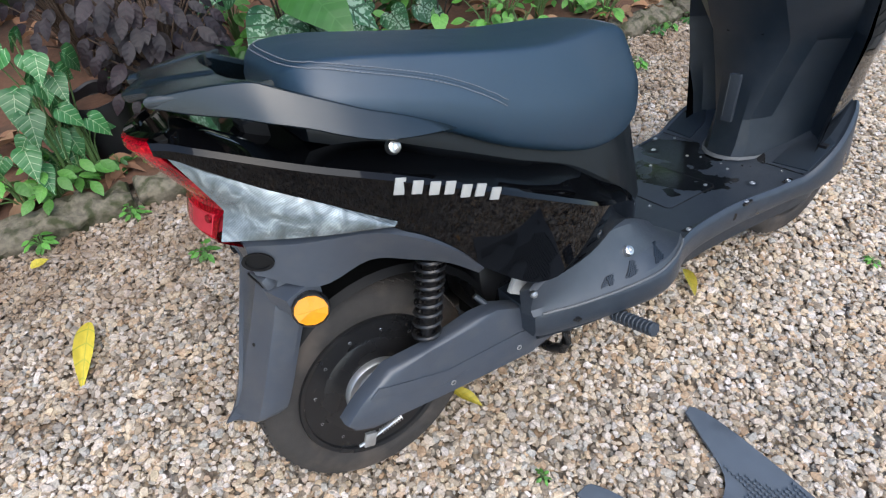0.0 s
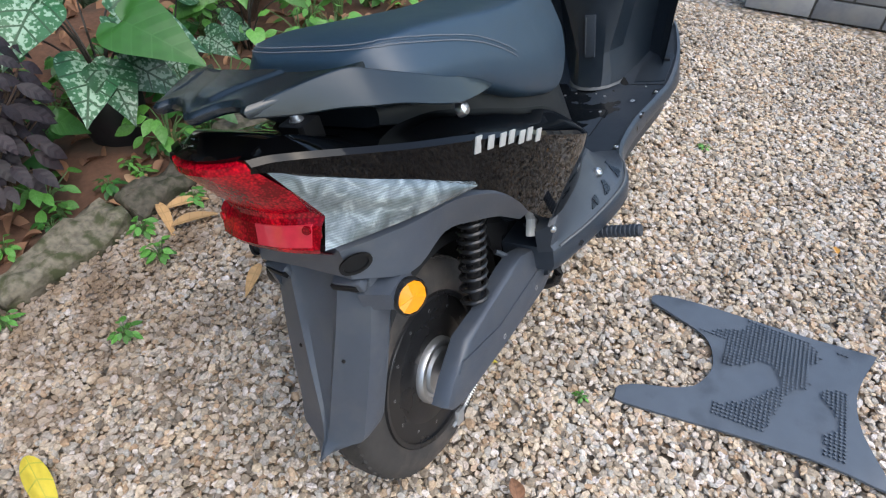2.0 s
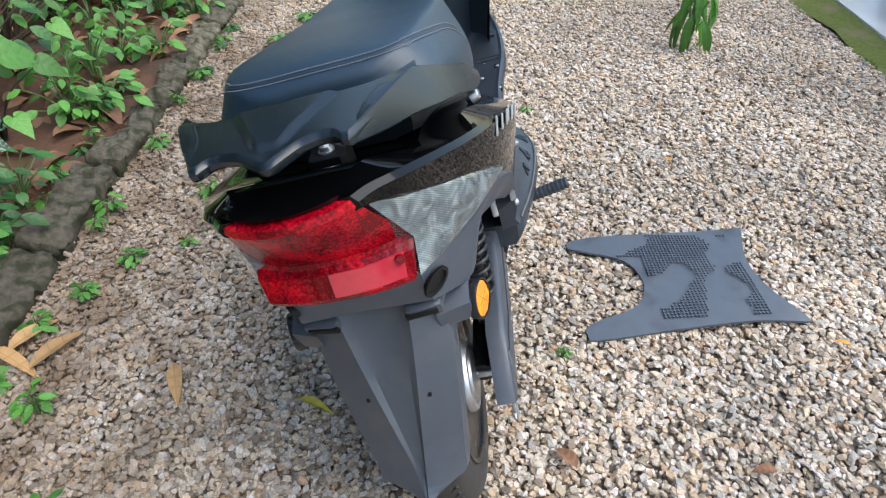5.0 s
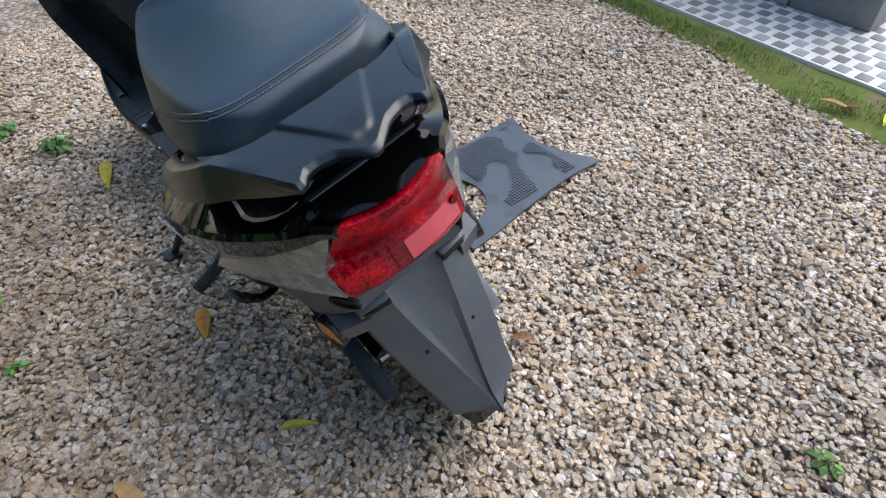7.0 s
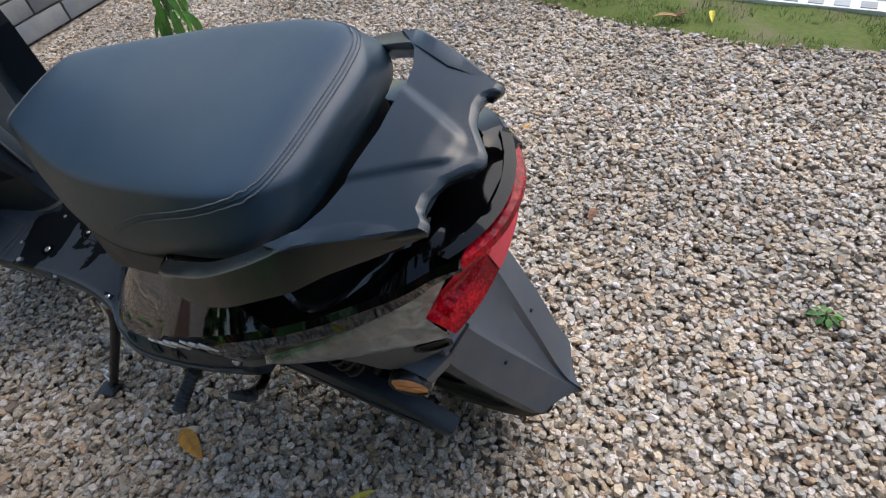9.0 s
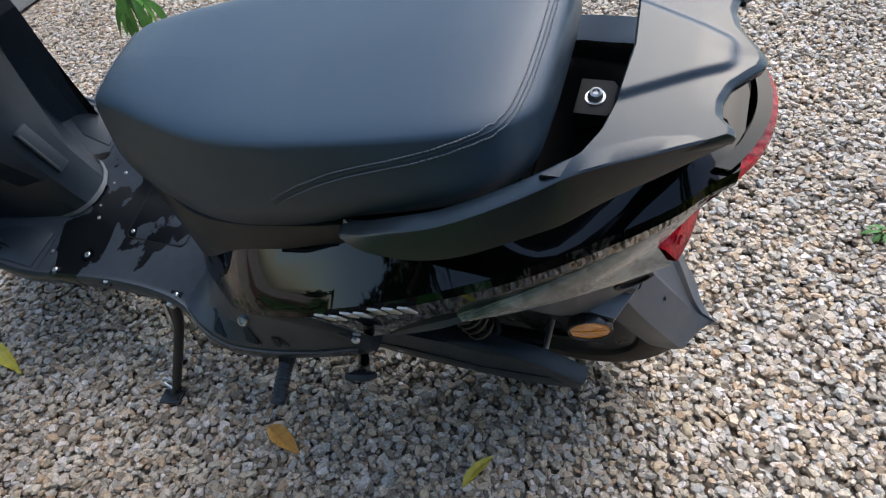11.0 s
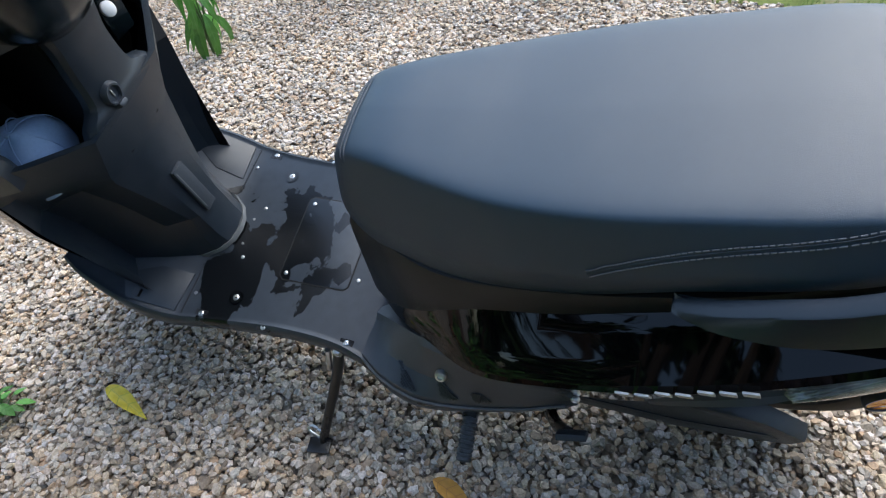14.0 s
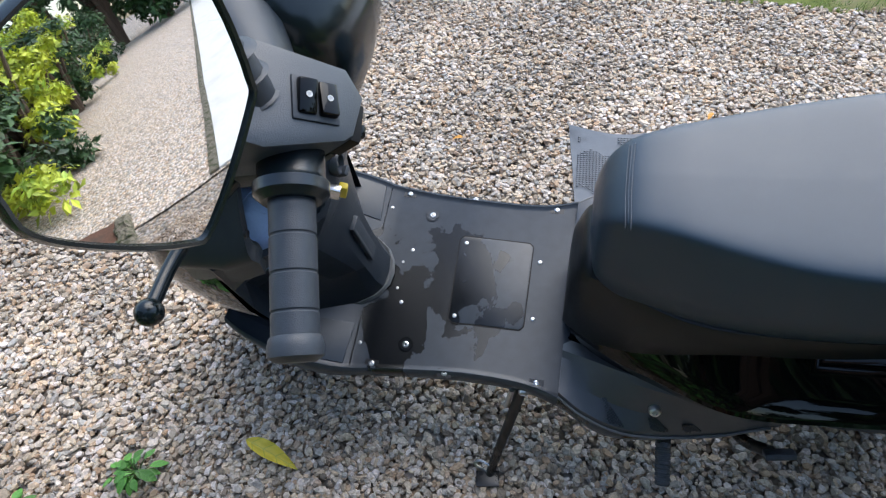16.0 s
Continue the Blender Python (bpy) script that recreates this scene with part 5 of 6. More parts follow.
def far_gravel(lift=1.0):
    m = bpy.data.materials.new("packed_gravel")
    m.use_nodes = True
    t = m.node_tree
    b = t.nodes["Principled BSDF"]
    co = t.nodes.new("ShaderNodeTexCoord")
    cells = t.nodes.new("ShaderNodeTexVoronoi")
    cells.inputs["Scale"].default_value = 45
    t.links.new(co.outputs["Object"], cells.inputs["Vector"])
    grey = t.nodes.new("ShaderNodeSeparateColor")
    t.links.new(cells.outputs["Color"], grey.inputs[0])
    out = stone_colours(t, grey.outputs[0])
    # shade between stones painted as darker cell edges; lift brightens the whole colour
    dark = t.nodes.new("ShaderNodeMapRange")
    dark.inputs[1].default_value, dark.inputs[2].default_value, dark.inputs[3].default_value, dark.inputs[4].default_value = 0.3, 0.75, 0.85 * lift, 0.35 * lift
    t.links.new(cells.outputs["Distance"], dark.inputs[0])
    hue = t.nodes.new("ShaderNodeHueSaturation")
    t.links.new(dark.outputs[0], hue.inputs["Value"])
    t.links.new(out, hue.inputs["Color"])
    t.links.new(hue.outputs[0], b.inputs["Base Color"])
    b.inputs["Roughness"].default_value = 0.85
    bump = t.nodes.new("ShaderNodeBump")
    bump.invert = True
    bump.inputs["Strength"].default_value, bump.inputs["Distance"].default_value = 0.8, 0.012
    t.links.new(cells.outputs["Distance"], bump.inputs["Height"])
    t.links.new(bump.outputs[0], b.inputs["Normal"])
    return m


def sheet(name, x0, y0, x1, y1, z, mat):
    bm = bmesh.new()
    bm.faces.new([bm.verts.new(p) for p in ((x0, y0, z), (x1, y0, z), (x1, y1, z), (x0, y1, z))])
    return tagged(part(name, bm, mat), kind="structure")


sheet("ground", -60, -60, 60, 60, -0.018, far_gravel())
# brighter copy of the ground's gravel: the drive's light is lifted in its colour
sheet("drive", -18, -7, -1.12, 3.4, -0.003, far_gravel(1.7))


def grass_edge(x):
    return -0.8 - 0.23 * max(0.0, min(1.0, (x - 0.2) / 1.5)) + 0.02 * math.sin(4.1 * x) + 0.012 * math.sin(11 * x)


def kerb_face(x):
    return 2.008 - 0.038 * x


# loose crushed stone: one heap of angular pebbles
rng = np.random.default_rng(4)
fifth = 2 * math.pi / 5
CHIP_V = np.array([(r * math.cos(fifth * (k + o)), r * math.sin(fifth * (k + o)), z) for r, z, o in ((1.0, -0.42, 0.0), (0.78, 0.62, 0.5)) for k in range(5)])
CHIP_F = np.array([(0, 2, 1), (0, 3, 2), (0, 4, 3), (5, 6, 7), (5, 7, 8), (5, 8, 9)] + [(k, (k + 1) % 5, 5 + k) for k in range(5)] + [((k + 1) % 5, 5 + (k + 1) % 5, 5 + k) for k in range(5)])
count = 172000
xs, ys = rng.uniform(-0.8, 3.25, count), rng.uniform(-1.02, 2.03, count)
keep = (ys > np.array([grass_edge(x) for x in xs]) + rng.normal(0, 0.012, count)) & (ys < 2.003 - 0.038 * xs + rng.normal(0, 0.008, count))
xs, ys = xs[keep], ys[keep]
count = len(xs)
size = np.clip(rng.lognormal(math.log(0.0064), 0.27, count), 0.003, 0.012)
shape = (CHIP_V[None] + rng.uniform(-0.2, 0.2, (count, 10, 3))) * np.stack([rng.uniform(1.0, 1.65, count), rng.uniform(0.8, 1.1, count), rng.uniform(0.45, 0.85, count)], 1)[:, None, :]
ang = rng.uniform(0, 2 * math.pi, count)
tip, roll = rng.normal(0, 0.24, count), rng.normal(0, 0.24, count)
ca, sa, ct, st, cr, sr = np.cos(ang), np.sin(ang), np.cos(tip), np.sin(tip), np.cos(roll), np.sin(roll)
zero, one = np.zeros(count), np.ones(count)
rz = np.stack([np.stack([ca, -sa, zero], 1), np.stack([sa, ca, zero], 1), np.stack([zero, zero, one], 1)], 1)
rx = np.stack([np.stack([one, zero, zero], 1), np.stack([zero, ct, -st], 1), np.stack([zero, st, ct], 1)], 1)
ry = np.stack([np.stack([cr, zero, sr], 1), np.stack([zero, one, zero], 1), np.stack([-sr, zero, cr], 1)], 1)
verts = np.einsum("nij,nkj->nki", rz @ rx @ ry, shape) * size[:, None, None]
zs = rng.uniform(-0.0135, 0.003, count) + 0.003 * np.sin(xs * 5.0 + 1.3) * np.sin(ys * 6.1)
verts += np.stack([xs, ys, zs], 1)[:, None, :]
faces = CHIP_F[None] + 10 * np.arange(count)[:, None, None]
me = bpy.data.meshes.new("gravel")
me.vertices.add(count * 10)
me.vertices.foreach_set("co", verts.astype(np.float32).ravel())
me.loops.add(count * 48)
me.loops.foreach_set("vertex_index", faces.astype(np.int32).ravel())
me.polygons.add(count * 16)
me.polygons.foreach_set("loop_start", np.arange(0, count * 48, 3, dtype=np.int32))
me.update(calc_edges=True)
me.shade_flat()
me.materials.append(stone_material())
tagged(new("gravel", me), "loose crushed stone gravel in greys and tans", "gravel", kind="stuff")

# rubber mat taken off the footboard
def mat_material():
    return material("grey_mat_rubber", (0.085, 0.102, 0.126), 0.5, vary=0.15, scale=25, bump=0.2, bump_scale=500, second=(0.045, 0.054, 0.068), second_scale=7, second_mix=0.56, rough_vary=0.12)


MATRUB = mat_material()
floor_mat = thing("rubber_floor_mat", pose(0, 0, 0.006), "grey rubber scooter floor mat lying on the gravel", "floor mat")
edge = [(1.125, 0.525), (1.152, 0.52), (1.172, 0.42), (1.19, 0.2), (1.208, 0.012), (1.2, -0.004), (1.12, 0.022), (1.04, 0.036), (0.95, 0.022), (0.85, -0.03), (0.832, -0.02), (0.838, 0.1), (0.822, 0.3), (0.795, 0.51), (0.806, 0.53), (0.835, 0.53), (0.865, 0.48), (0.9, 0.39), (0.95, 0.352), (1.02, 0.348), (1.075, 0.38), (1.1, 0.45)]
outline = [tuple(p) for p in spline(edge + edge[:1], 3)[:-1]][::-1]
bm = slab(outline, 0.0, 0.007, 0.002)
for v in bm.verts:
    v.co.z += 0.006 * (math.sin(v.co.x * 9) * math.sin(v.co.y * 8 + 1) + 0.4)
part("sheet", bm, MATRUB, floor_mat)
bm = bmesh.new()
for i in range(34):
    for j in range(46):
        x, y = 0.86 + 0.0095 * i, 0.03 + 0.0095 * j
        if noise.noise((x * 9, y * 9, 3.1)) > 0.02 and 0.05 < y < 0.42 and (y < 0.33 or x > 1.08):
            box((0.0055, 0.0055, 0.003), pose(x, y, 0.0105 + 0.006 * (math.sin(x * 9) * math.sin(y * 8 + 1) + 0.4), 0, 0, 45), 0, bm)
tagged(part("tread_studs", bm, MATRUB, floor_mat), kind="stuff")

# ---- kerb, soil bed ----
KERB = material("weathered_concrete", (0.125, 0.108, 0.078), 0.95, vary=0.85, scale=60, bump=1.0, bump_scale=75, second=(0.04, 0.044, 0.018), second_scale=24, second_mix=0.46, per="object")
SOIL = material("red_soil", (0.12, 0.06, 0.036), 0.95, vary=0.5, scale=45, bump=0.9, bump_scale=90, second=(0.07, 0.045, 0.03), second_scale=6, second_mix=0.5)


def kerb_stone(length, seed):
    rnd = random.Random(seed)
    bm = bmesh.new()
    bmesh.ops.create_cube(bm, size=1.0, matrix=Matrix.Diagonal((length, 0.12, 0.15, 1)))
    bmesh.ops.bevel(bm, geom=list(bm.edges), offset=0.018, segments=2, affect="EDGES", profile=0.5)
    bmesh.ops.subdivide_edges(bm, edges=[e for e in bm.edges if e.calc_length() > 0.08], cuts=11, use_grid_fill=True)
    for v in bm.verts:
        v.co += Vector((0.3, 0.7, 0.9)) * (0.026 * noise.noise(v.co * 11 + Vector((seed * 3.1, 0, 0))) + 0.02 * noise.noise(v.co * 34) + 0.008 * noise.noise(v.co * 80))
    return bm


kerb = tagged(new("kerb"), "weathered concrete kerb stones edging the soil bed", kind="structure")
for k in range(2, 14):
    x = -2.1 + 0.42 * k
    st = part("kerb_stone", kerb_stone(0.405, k), KERB, kerb, "", 50)
    st.matrix_basis = pose(x + 0.1, kerb_face(x + 0.1) + 0.062 + random.uniform(-0.012, 0.012), -0.03 + random.uniform(-0.008, 0.008), random.uniform(-3, 3), random.uniform(-1.5, 1.5), -3.2 + random.uniform(-2.5, 2.5))


def soil_height(x, y):
    return 0.02 + 0.05 * min(1.0, max(0.0, y - kerb_face(x) - 0.12)) + 0.03 * noise.noise((x * 2.3, y * 2.3, 0)) + 0.014 * noise.noise((x * 9, y * 9, 2))


bm = bmesh.new()
grid = [[bm.verts.new((x, kerb_face(x) + 0.1 + d, soil_height(x, kerb_face(x) + 0.1 + d))) for d in np.linspace(0, 1, 40) ** 1.6 * 6] for x in np.linspace(-1.4, 7, 110)]
for a, b in zip(grid, grid[1:]):
    for i in range(len(a) - 1):
        bm.faces.new((a[i], a[i + 1], b[i + 1], b[i]))
tagged(part("soil_bed", bm, SOIL, None, "red-brown garden soil strewn with dead leaves", 70), kind="structure")


# ---- leaves ----
def leaf_material(name, colour, vein=None, blotch=None, rough=0.45, vein_width=0.03, glow=0.15, edge_green=0.0):
    """A leaf on the unit blade: x from stalk (0) to tip (1), y across. Veins fan out from the midrib."""
    m = bpy.data.materials.new(name)
    m.use_nodes = True
    t = m.node_tree
    b = t.nodes["Principled BSDF"]
    co = t.nodes.new("ShaderNodeTexCoord")
    sep = t.nodes.new("ShaderNodeSeparateXYZ")
    t.links.new(co.outputs["Object"], sep.inputs[0])

    def calc(op, a, bb=None, clamp=False):
        nd = t.nodes.new("ShaderNodeMath")
        nd.operation, nd.use_clamp = op, clamp
        for k, s in enumerate((a, bb)):
            if s is None:
                continue
            if isinstance(s, (int, float)):
                nd.inputs[k].default_value = s
            else:
                t.links.new(s, nd.inputs[k])
        return nd.outputs[0]

    info = t.nodes.new("ShaderNodeObjectInfo")
    grain = t.nodes.new("ShaderNodeTexNoise")
    grain.inputs["Scale"].default_value, grain.inputs["Detail"].default_value = 6.0, 5
    t.links.new(co.outputs["Object"], grain.inputs["Vector"])
    base = t.nodes.new("ShaderNodeMix")
    base.data_type = "RGBA"
    base.inputs[6].default_value, base.inputs[7].default_value = (*[c * 0.7 for c in colour], 1), (*[min(1, c * 1.3) for c in colour], 1)
    t.links.new(grain.outputs["Fac"], base.inputs[0])
    out = base.outputs[2]
    ay = calc("ABSOLUTE", sep.outputs[1])
    slant = calc("SUBTRACT", sep.outputs[0], calc("MULTIPLY", ay, 0.7))
    saw = calc("ABSOLUTE", calc("SUBTRACT", calc("FRACT", calc("MULTIPLY", slant, 4.2)), 0.5))
    rib = calc("MAXIMUM", calc("LESS_THAN", saw, vein_width * 2.2), calc("LESS_THAN", ay, vein_width * 0.5))
    if blotch:
        spot = t.nodes.new("ShaderNodeTexNoise")
        spot.inputs["Scale"].default_value, spot.inputs["Detail"].default_value = 15.0, 9
        t.links.new(co.outputs["Object"], spot.inputs["Vector"])
        inside = calc("SUBTRACT", spot.outputs["Fac"], calc("MULTIPLY", ay, 0.35))
        step = t.nodes.new("ShaderNodeMapRange")
        step.inputs[1].default_value, step.inputs[2].default_value = 0.45, 0.52
        t.links.new(inside, step.inputs[0])
        mix = t.nodes.new("ShaderNodeMix")
        mix.data_type = "RGBA"
        mix.inputs[7].default_value = (*blotch, 1)
        t.links.new(step.outputs[0], mix.inputs[0])
        t.links.new(out, mix.inputs[6])
        out = mix.outputs[2]
    if vein:
        mix = t.nodes.new("ShaderNodeMix")
        mix.data_type = "RGBA"
        mix.inputs[7].default_value = (*vein, 1)
        t.links.new(rib, mix.inputs[0])
        t.links.new(out, mix.inputs[6])
        out = mix.outputs[2]
    hue = t.nodes.new("ShaderNodeHueSaturation")
    span = t.nodes.new("ShaderNodeMapRange")
    span.inputs[3].default_value, span.inputs[4].default_value = 0.6, 1.35
    t.links.new(info.outputs["Random"], span.inputs[0])
    t.links.new(span.outputs[0], hue.inputs["Value"])
    t.links.new(out, hue.inputs["Color"])
    t.links.new(hue.outputs[0], b.inputs["Base Color"])
    b.inputs["Roughness"].default_value = rough
    trans = t.nodes.new("ShaderNodeBsdfTranslucent")
    t.links.new(hue.outputs[0], trans.inputs["Color"])
    add = t.nodes.new("ShaderNodeMixShader")
    add.inputs[0].default_value = glow
    t.links.new(b.outputs[0], add.inputs[1])
    t.links.new(trans.outputs[0], add.inputs[2])
    t.links.new(add.outputs[0], t.nodes["Material Output"].inputs[0])
    bump = t.nodes.new("ShaderNodeBump")
    bump.inputs["Strength"].default_value, bump.inputs["Distance"].default_value = 0.12, 0.02
    t.links.new(saw, bump.inputs["Height"])
    t.links.new(bump.outputs[0], b.inputs["Normal"])
    return m


def blade(kind, mat, curl=0.25, fold=0.12):
    """A unit leaf with real thickness at its rib: kinds heart, oval, long."""
    widths = {"heart": [(-0.16, 0.16), (-0.1, 0.3), (0.0, 0.38), (0.12, 0.4), (0.3, 0.36), (0.5, 0.27), (0.7, 0.17), (0.88, 0.06), (1.0, 0.004)],
              "oval": [(0.0, 0.02), (0.1, 0.13), (0.28, 0.24), (0.5, 0.27), (0.7, 0.21), (0.88, 0.1), (1.0, 0.005)],
              "long": [(0.0, 0.015), (0.12, 0.07), (0.35, 0.115), (0.6, 0.1), (0.82, 0.055), (1.0, 0.004)]}[kind]
    bm = bmesh.new()
    rows = []
    for x, w in spline(widths, 2):
        z = -curl * max(0.0, x) ** 2
        row = []
        for k in (-1, -0.5, 0, 0.5, 1):
            lift = fold * abs(k) * w * 1.6 - 0.25 * (abs(k) * w) ** 2
            back = -0.07 * (1 - abs(k)) if kind == "heart" and x < 0 else 0
            row.append(bm.verts.new((max(x, -0.02) if (kind == "heart" and k == 0) else x, k * w, z + lift + back)))
        rows.append(row)
    for a, b in zip(rows, rows[1:]):
        for i in range(4):
            try:
                bm.faces.new((a[i], a[i + 1], b[i + 1], b[i]))
            except ValueError:
                pass
    return mesh_of("leaf", bm, mat, 80)


CALADIUM = leaf_material("caladium_leaf", (0.03, 0.12, 0.045), (0.02, 0.07, 0.025), (0.27, 0.4, 0.28), 0.4, 0.03)
WHITEVEIN = leaf_material("white_veined_leaf", (0.045, 0.17, 0.05), (0.45, 0.56, 0.33), None, 0.4, 0.012)
GREEN = leaf_material("green_leaf", (0.035, 0.13, 0.022), (0.045, 0.15, 0.03), None, 0.42, 0.02)
FRESH = leaf_material("fresh_green_leaf", (0.11, 0.3, 0.05), (0.14, 0.34, 0.075), None, 0.45, 0.02, 0.25)
PURPLE = leaf_material("dark_purple_leaf", (0.012, 0.006, 0.009), (0.022, 0.008, 0.012), None, 0.6, 0.02, 0.05)
YELLOWLEAF = leaf_material("yellow_leaf", (0.62, 0.5, 0.06), (0.45, 0.42, 0.06), None, 0.55, 0.02)
ORANGELEAF = leaf_material("orange_leaf", (0.62, 0.3, 0.05), (0.5, 0.22, 0.05), None, 0.55, 0.02)
BROWNLEAF = leaf_material("dry_brown_leaf", (0.26, 0.13, 0.07), (0.18, 0.09, 0.05), None, 0.75, 0.02, 0.05)
TANLEAF = leaf_material("dry_tan_leaf", (0.5, 0.3, 0.13), (0.4, 0.24, 0.1), None, 0.7, 0.02, 0.05)
STALK = material("green_stalk", (0.09, 0.16, 0.05), 0.6, vary=0.3, scale=40)
WOODY = material("woody_stem", (0.1, 0.065, 0.045), 0.85, vary=0.4, scale=50, bump=0.5, bump_scale=120)
DARKSTALK = material("dark_stalk", (0.03, 0.025, 0.02), 0.6, vary=0.3, scale=40)

L_CAL, L_CALG, L_VEIN, L_HEART = blade("heart", CALADIUM, 0.18), blade("heart", GREEN, 0.2), blade("heart", WHITEVEIN, 0.25), blade("heart", FRESH, 0.2)
L_PURP, L_OVAL, L_FRESH, L_LONG = blade("oval", PURPLE, 0.35), blade("oval", GREEN, 0.25), blade("oval", FRESH, 0.2), blade("long", FRESH, 0.9)
L_YEL, L_ORA, L_BRO, L_TAN = blade("oval", YELLOWLEAF, 0.3, 0.35), blade("oval", ORANGELEAF, 0.3, 0.35), blade("oval", BROWNLEAF, 0.5, 0.5), blade("long", TANLEAF, 0.35, 0.5)


def leaf_pose(at, way, up, size, wide=1.0):
    x = Vector(way).normalized()
    y = Vector(up).cross(x).normalized()
    z = x.cross(y)
    return Matrix(((x.x * size, y.x * size * wide, z.x * size, at[0]), (x.y * size, y.y * size * wide, z.y * size, at[1]), (x.z * size, y.z * size * wide, z.z * size, at[2]), (0, 0, 0, 1)))


def plant(name, at, label, leaf, n, reach, height, size, seed, stalk=STALK, facing=(0, -0.7, 0.7), category="plant", group="", droop=0.4, thick=0.003, mixed=None, base_z=None):
    """Stalks from one foot, each ending in a leaf that leans outward and towards the light."""
    rnd = random.Random(seed)
    x0, y0 = at
    z0 = base_z if base_z is not None else (soil_height(x0, y0) if y0 > kerb_face(x0) + 0.1 else 0.0)
    root = thing(name, pose(x0, y0, z0), label, category, group)
    bm = bmesh.new()
    for i in range(n):
        a = 2 * math.pi * (i * 0.382 + rnd.uniform(-0.12, 0.12))
        r = reach * rnd.uniform(0.25, 1.0)
        h = height * rnd.uniform(0.35, 1.0)
        top = Vector((r * math.cos(a), r * math.sin(a), h))
        tube([(0.01 * math.cos(a), 0.01 * math.sin(a), -0.01), (top.x * 0.35, top.y * 0.35, h * 0.6), tuple(top)], [thick * 1.3, thick, thick * 0.6], 5, 3, True, bm)
        way = Vector((math.cos(a), math.sin(a), -droop * rnd.uniform(0.4, 1.6)))
        up = Vector((0.35 * math.cos(a), 0.35 * math.sin(a), 0)) + Vector(facing) + Vector((rnd.uniform(-0.3, 0.3), rnd.uniform(-0.3, 0.3), rnd.uniform(0, 0.4)))
        me = leaf if not mixed or rnd.random() > mixed[1] else mixed[0]
        share("leaf", me, root, leaf_pose(top, way, up, size * rnd.uniform(0.7, 1.15)))
    tagged(part("stem", bm, stalk, root), kind="stuff")
    return root


def herb(at, seed, height=0.09, size=0.035, n=12, leaf=None, label="small green weed growing in the gravel", group="weeds"):
    return plant("weed", at, label, leaf or L_FRESH, n + 4, size * 0.66, height * 0.7, size * 0.8, seed, STALK, (0, -0.2, 1), "weed", group, 0.2, 0.0016)


def pot(at, r, h, label):
    x, y = at
    root = thing("nursery_pot", pose(x, y, soil_height(x, y) - 0.01), label, "plant pot", "nursery pots")
    black = bpy.data.materials.get("black_nursery_plastic") or material("black_nursery_plastic", (0.012, 0.012, 0.014), 0.42, vary=0.3, scale=30, bump=0.3, bump_scale=60)
    bm = lathe([(r * 0.82, 0.0), (r * 0.95, h * 0.3), (r, h * 0.75), (r * 0.96, h), (r * 0.88, h * 0.98), (r * 0.86, h * 0.8), (0.001, h * 0.78)], 28, "z")
    for v in bm.verts:
        v.co += v.co.normalized() * 0.014 * noise.noise(v.co * 16)
    part("bag", bm, black, root)
    part("potting_soil", lathe([(r * 0.86, h * 0.8), (r * 0.5, h * 0.84), (0.001, h * 0.85)], 20, "z"), SOIL, root)
    return root


# plants of the soil bed
pot((0.33, 2.33), 0.1, 0.21, "black plastic nursery bag standing in the soil bed")
pot((1.02, 2.36), 0.11, 0.2, "black plastic nursery pot holding a caladium")
plant("caladium", (1.03, 2.36), "caladium with large white-speckled green leaves", L_CAL, 12, 0.22, 0.38, 0.25, 3, DARKSTALK, (-0.45, -0.8, 0.6), "plant", "", 0.5, 0.004, (L_CALG, 0.08), 0.16)
plant("caladium", (1.45, 2.5), "caladium with large white-speckled green leaves", L_CAL, 8, 0.22, 0.34, 0.17, 8, DARKSTALK, (-0.45, -0.8, 0.6), "plant", "", 0.5, 0.004, (L_CALG, 0.15))
plant("leafy_plant", (1.75, 2.42), "plant with broad heart-shaped green leaves", L_HEART, 12, 0.22, 0.38, 0.13, 12, DARKSTALK, (-0.4, -0.7, 0.6), "plant", "", 0.5)
plant("leafy_plant", (0.72, 2.42), "plant with broad heart-shaped green leaves", L_CALG, 9, 0.16, 0.2, 0.11, 14, DARKSTALK, (-0.2, -0.8, 0.6), "plant", "", 0.5)
for k, (x, y, h) in enumerate(((0.25, 2.2, 0.46), (0.17, 2.18, 0.36), (0.2, 2.25, 0.44), (0.1, 2.2, 0.22))):
    plant("climbing_plant", (x, y), "climbing plant with white-veined heart-shaped leaves", L_VEIN, 12, 0.09, h, 0.085, 20 + k, STALK, (0.1, -1.0, 0.45), "plant", "veined climbers", 1.2)
for k, (x, y) in enumerate(((0.12, 2.14), (0.2, 2.16), (0.02, 2.16))):
    plant("herb", (x, y), "bright green leafy herb", L_FRESH, 16, 0.09, 0.15, 0.055, 40 + k, STALK, (0, -0.6, 0.8), "plant", "herbs", 0.3)
for k, (x, y, h, n) in enumerate(((0.57, 2.31, 0.54, 300), (0.7, 2.75, 0.46, 110), (0.38, 2.9, 0.6, 110))):
    plant("purple_shrub", (x, y), "shrub with dark purple-black leaves", L_PURP, n, 0.2, h, 0.07, 50 + k, WOODY, (-0.1, -0.8, 0.5), "shrub", "purple shrubs", 0.6, 0.004)
for k in range(64):
    rnd = random.Random(600 + k)
    x = rnd.uniform(0.45, 4.4)
    y = kerb_face(x) + 0.17 + 0.8 * rnd.random() ** 1.3
    plant("herb", (x, y), "bright green leafy herb", L_FRESH if k % 3 else L_OVAL, 18, 0.11, rnd.uniform(0.1, 0.24), rnd.uniform(0.045, 0.075), 70 + k, STALK, (-0.3, -0.5, 0.8), "plant", "herbs", 0.3)
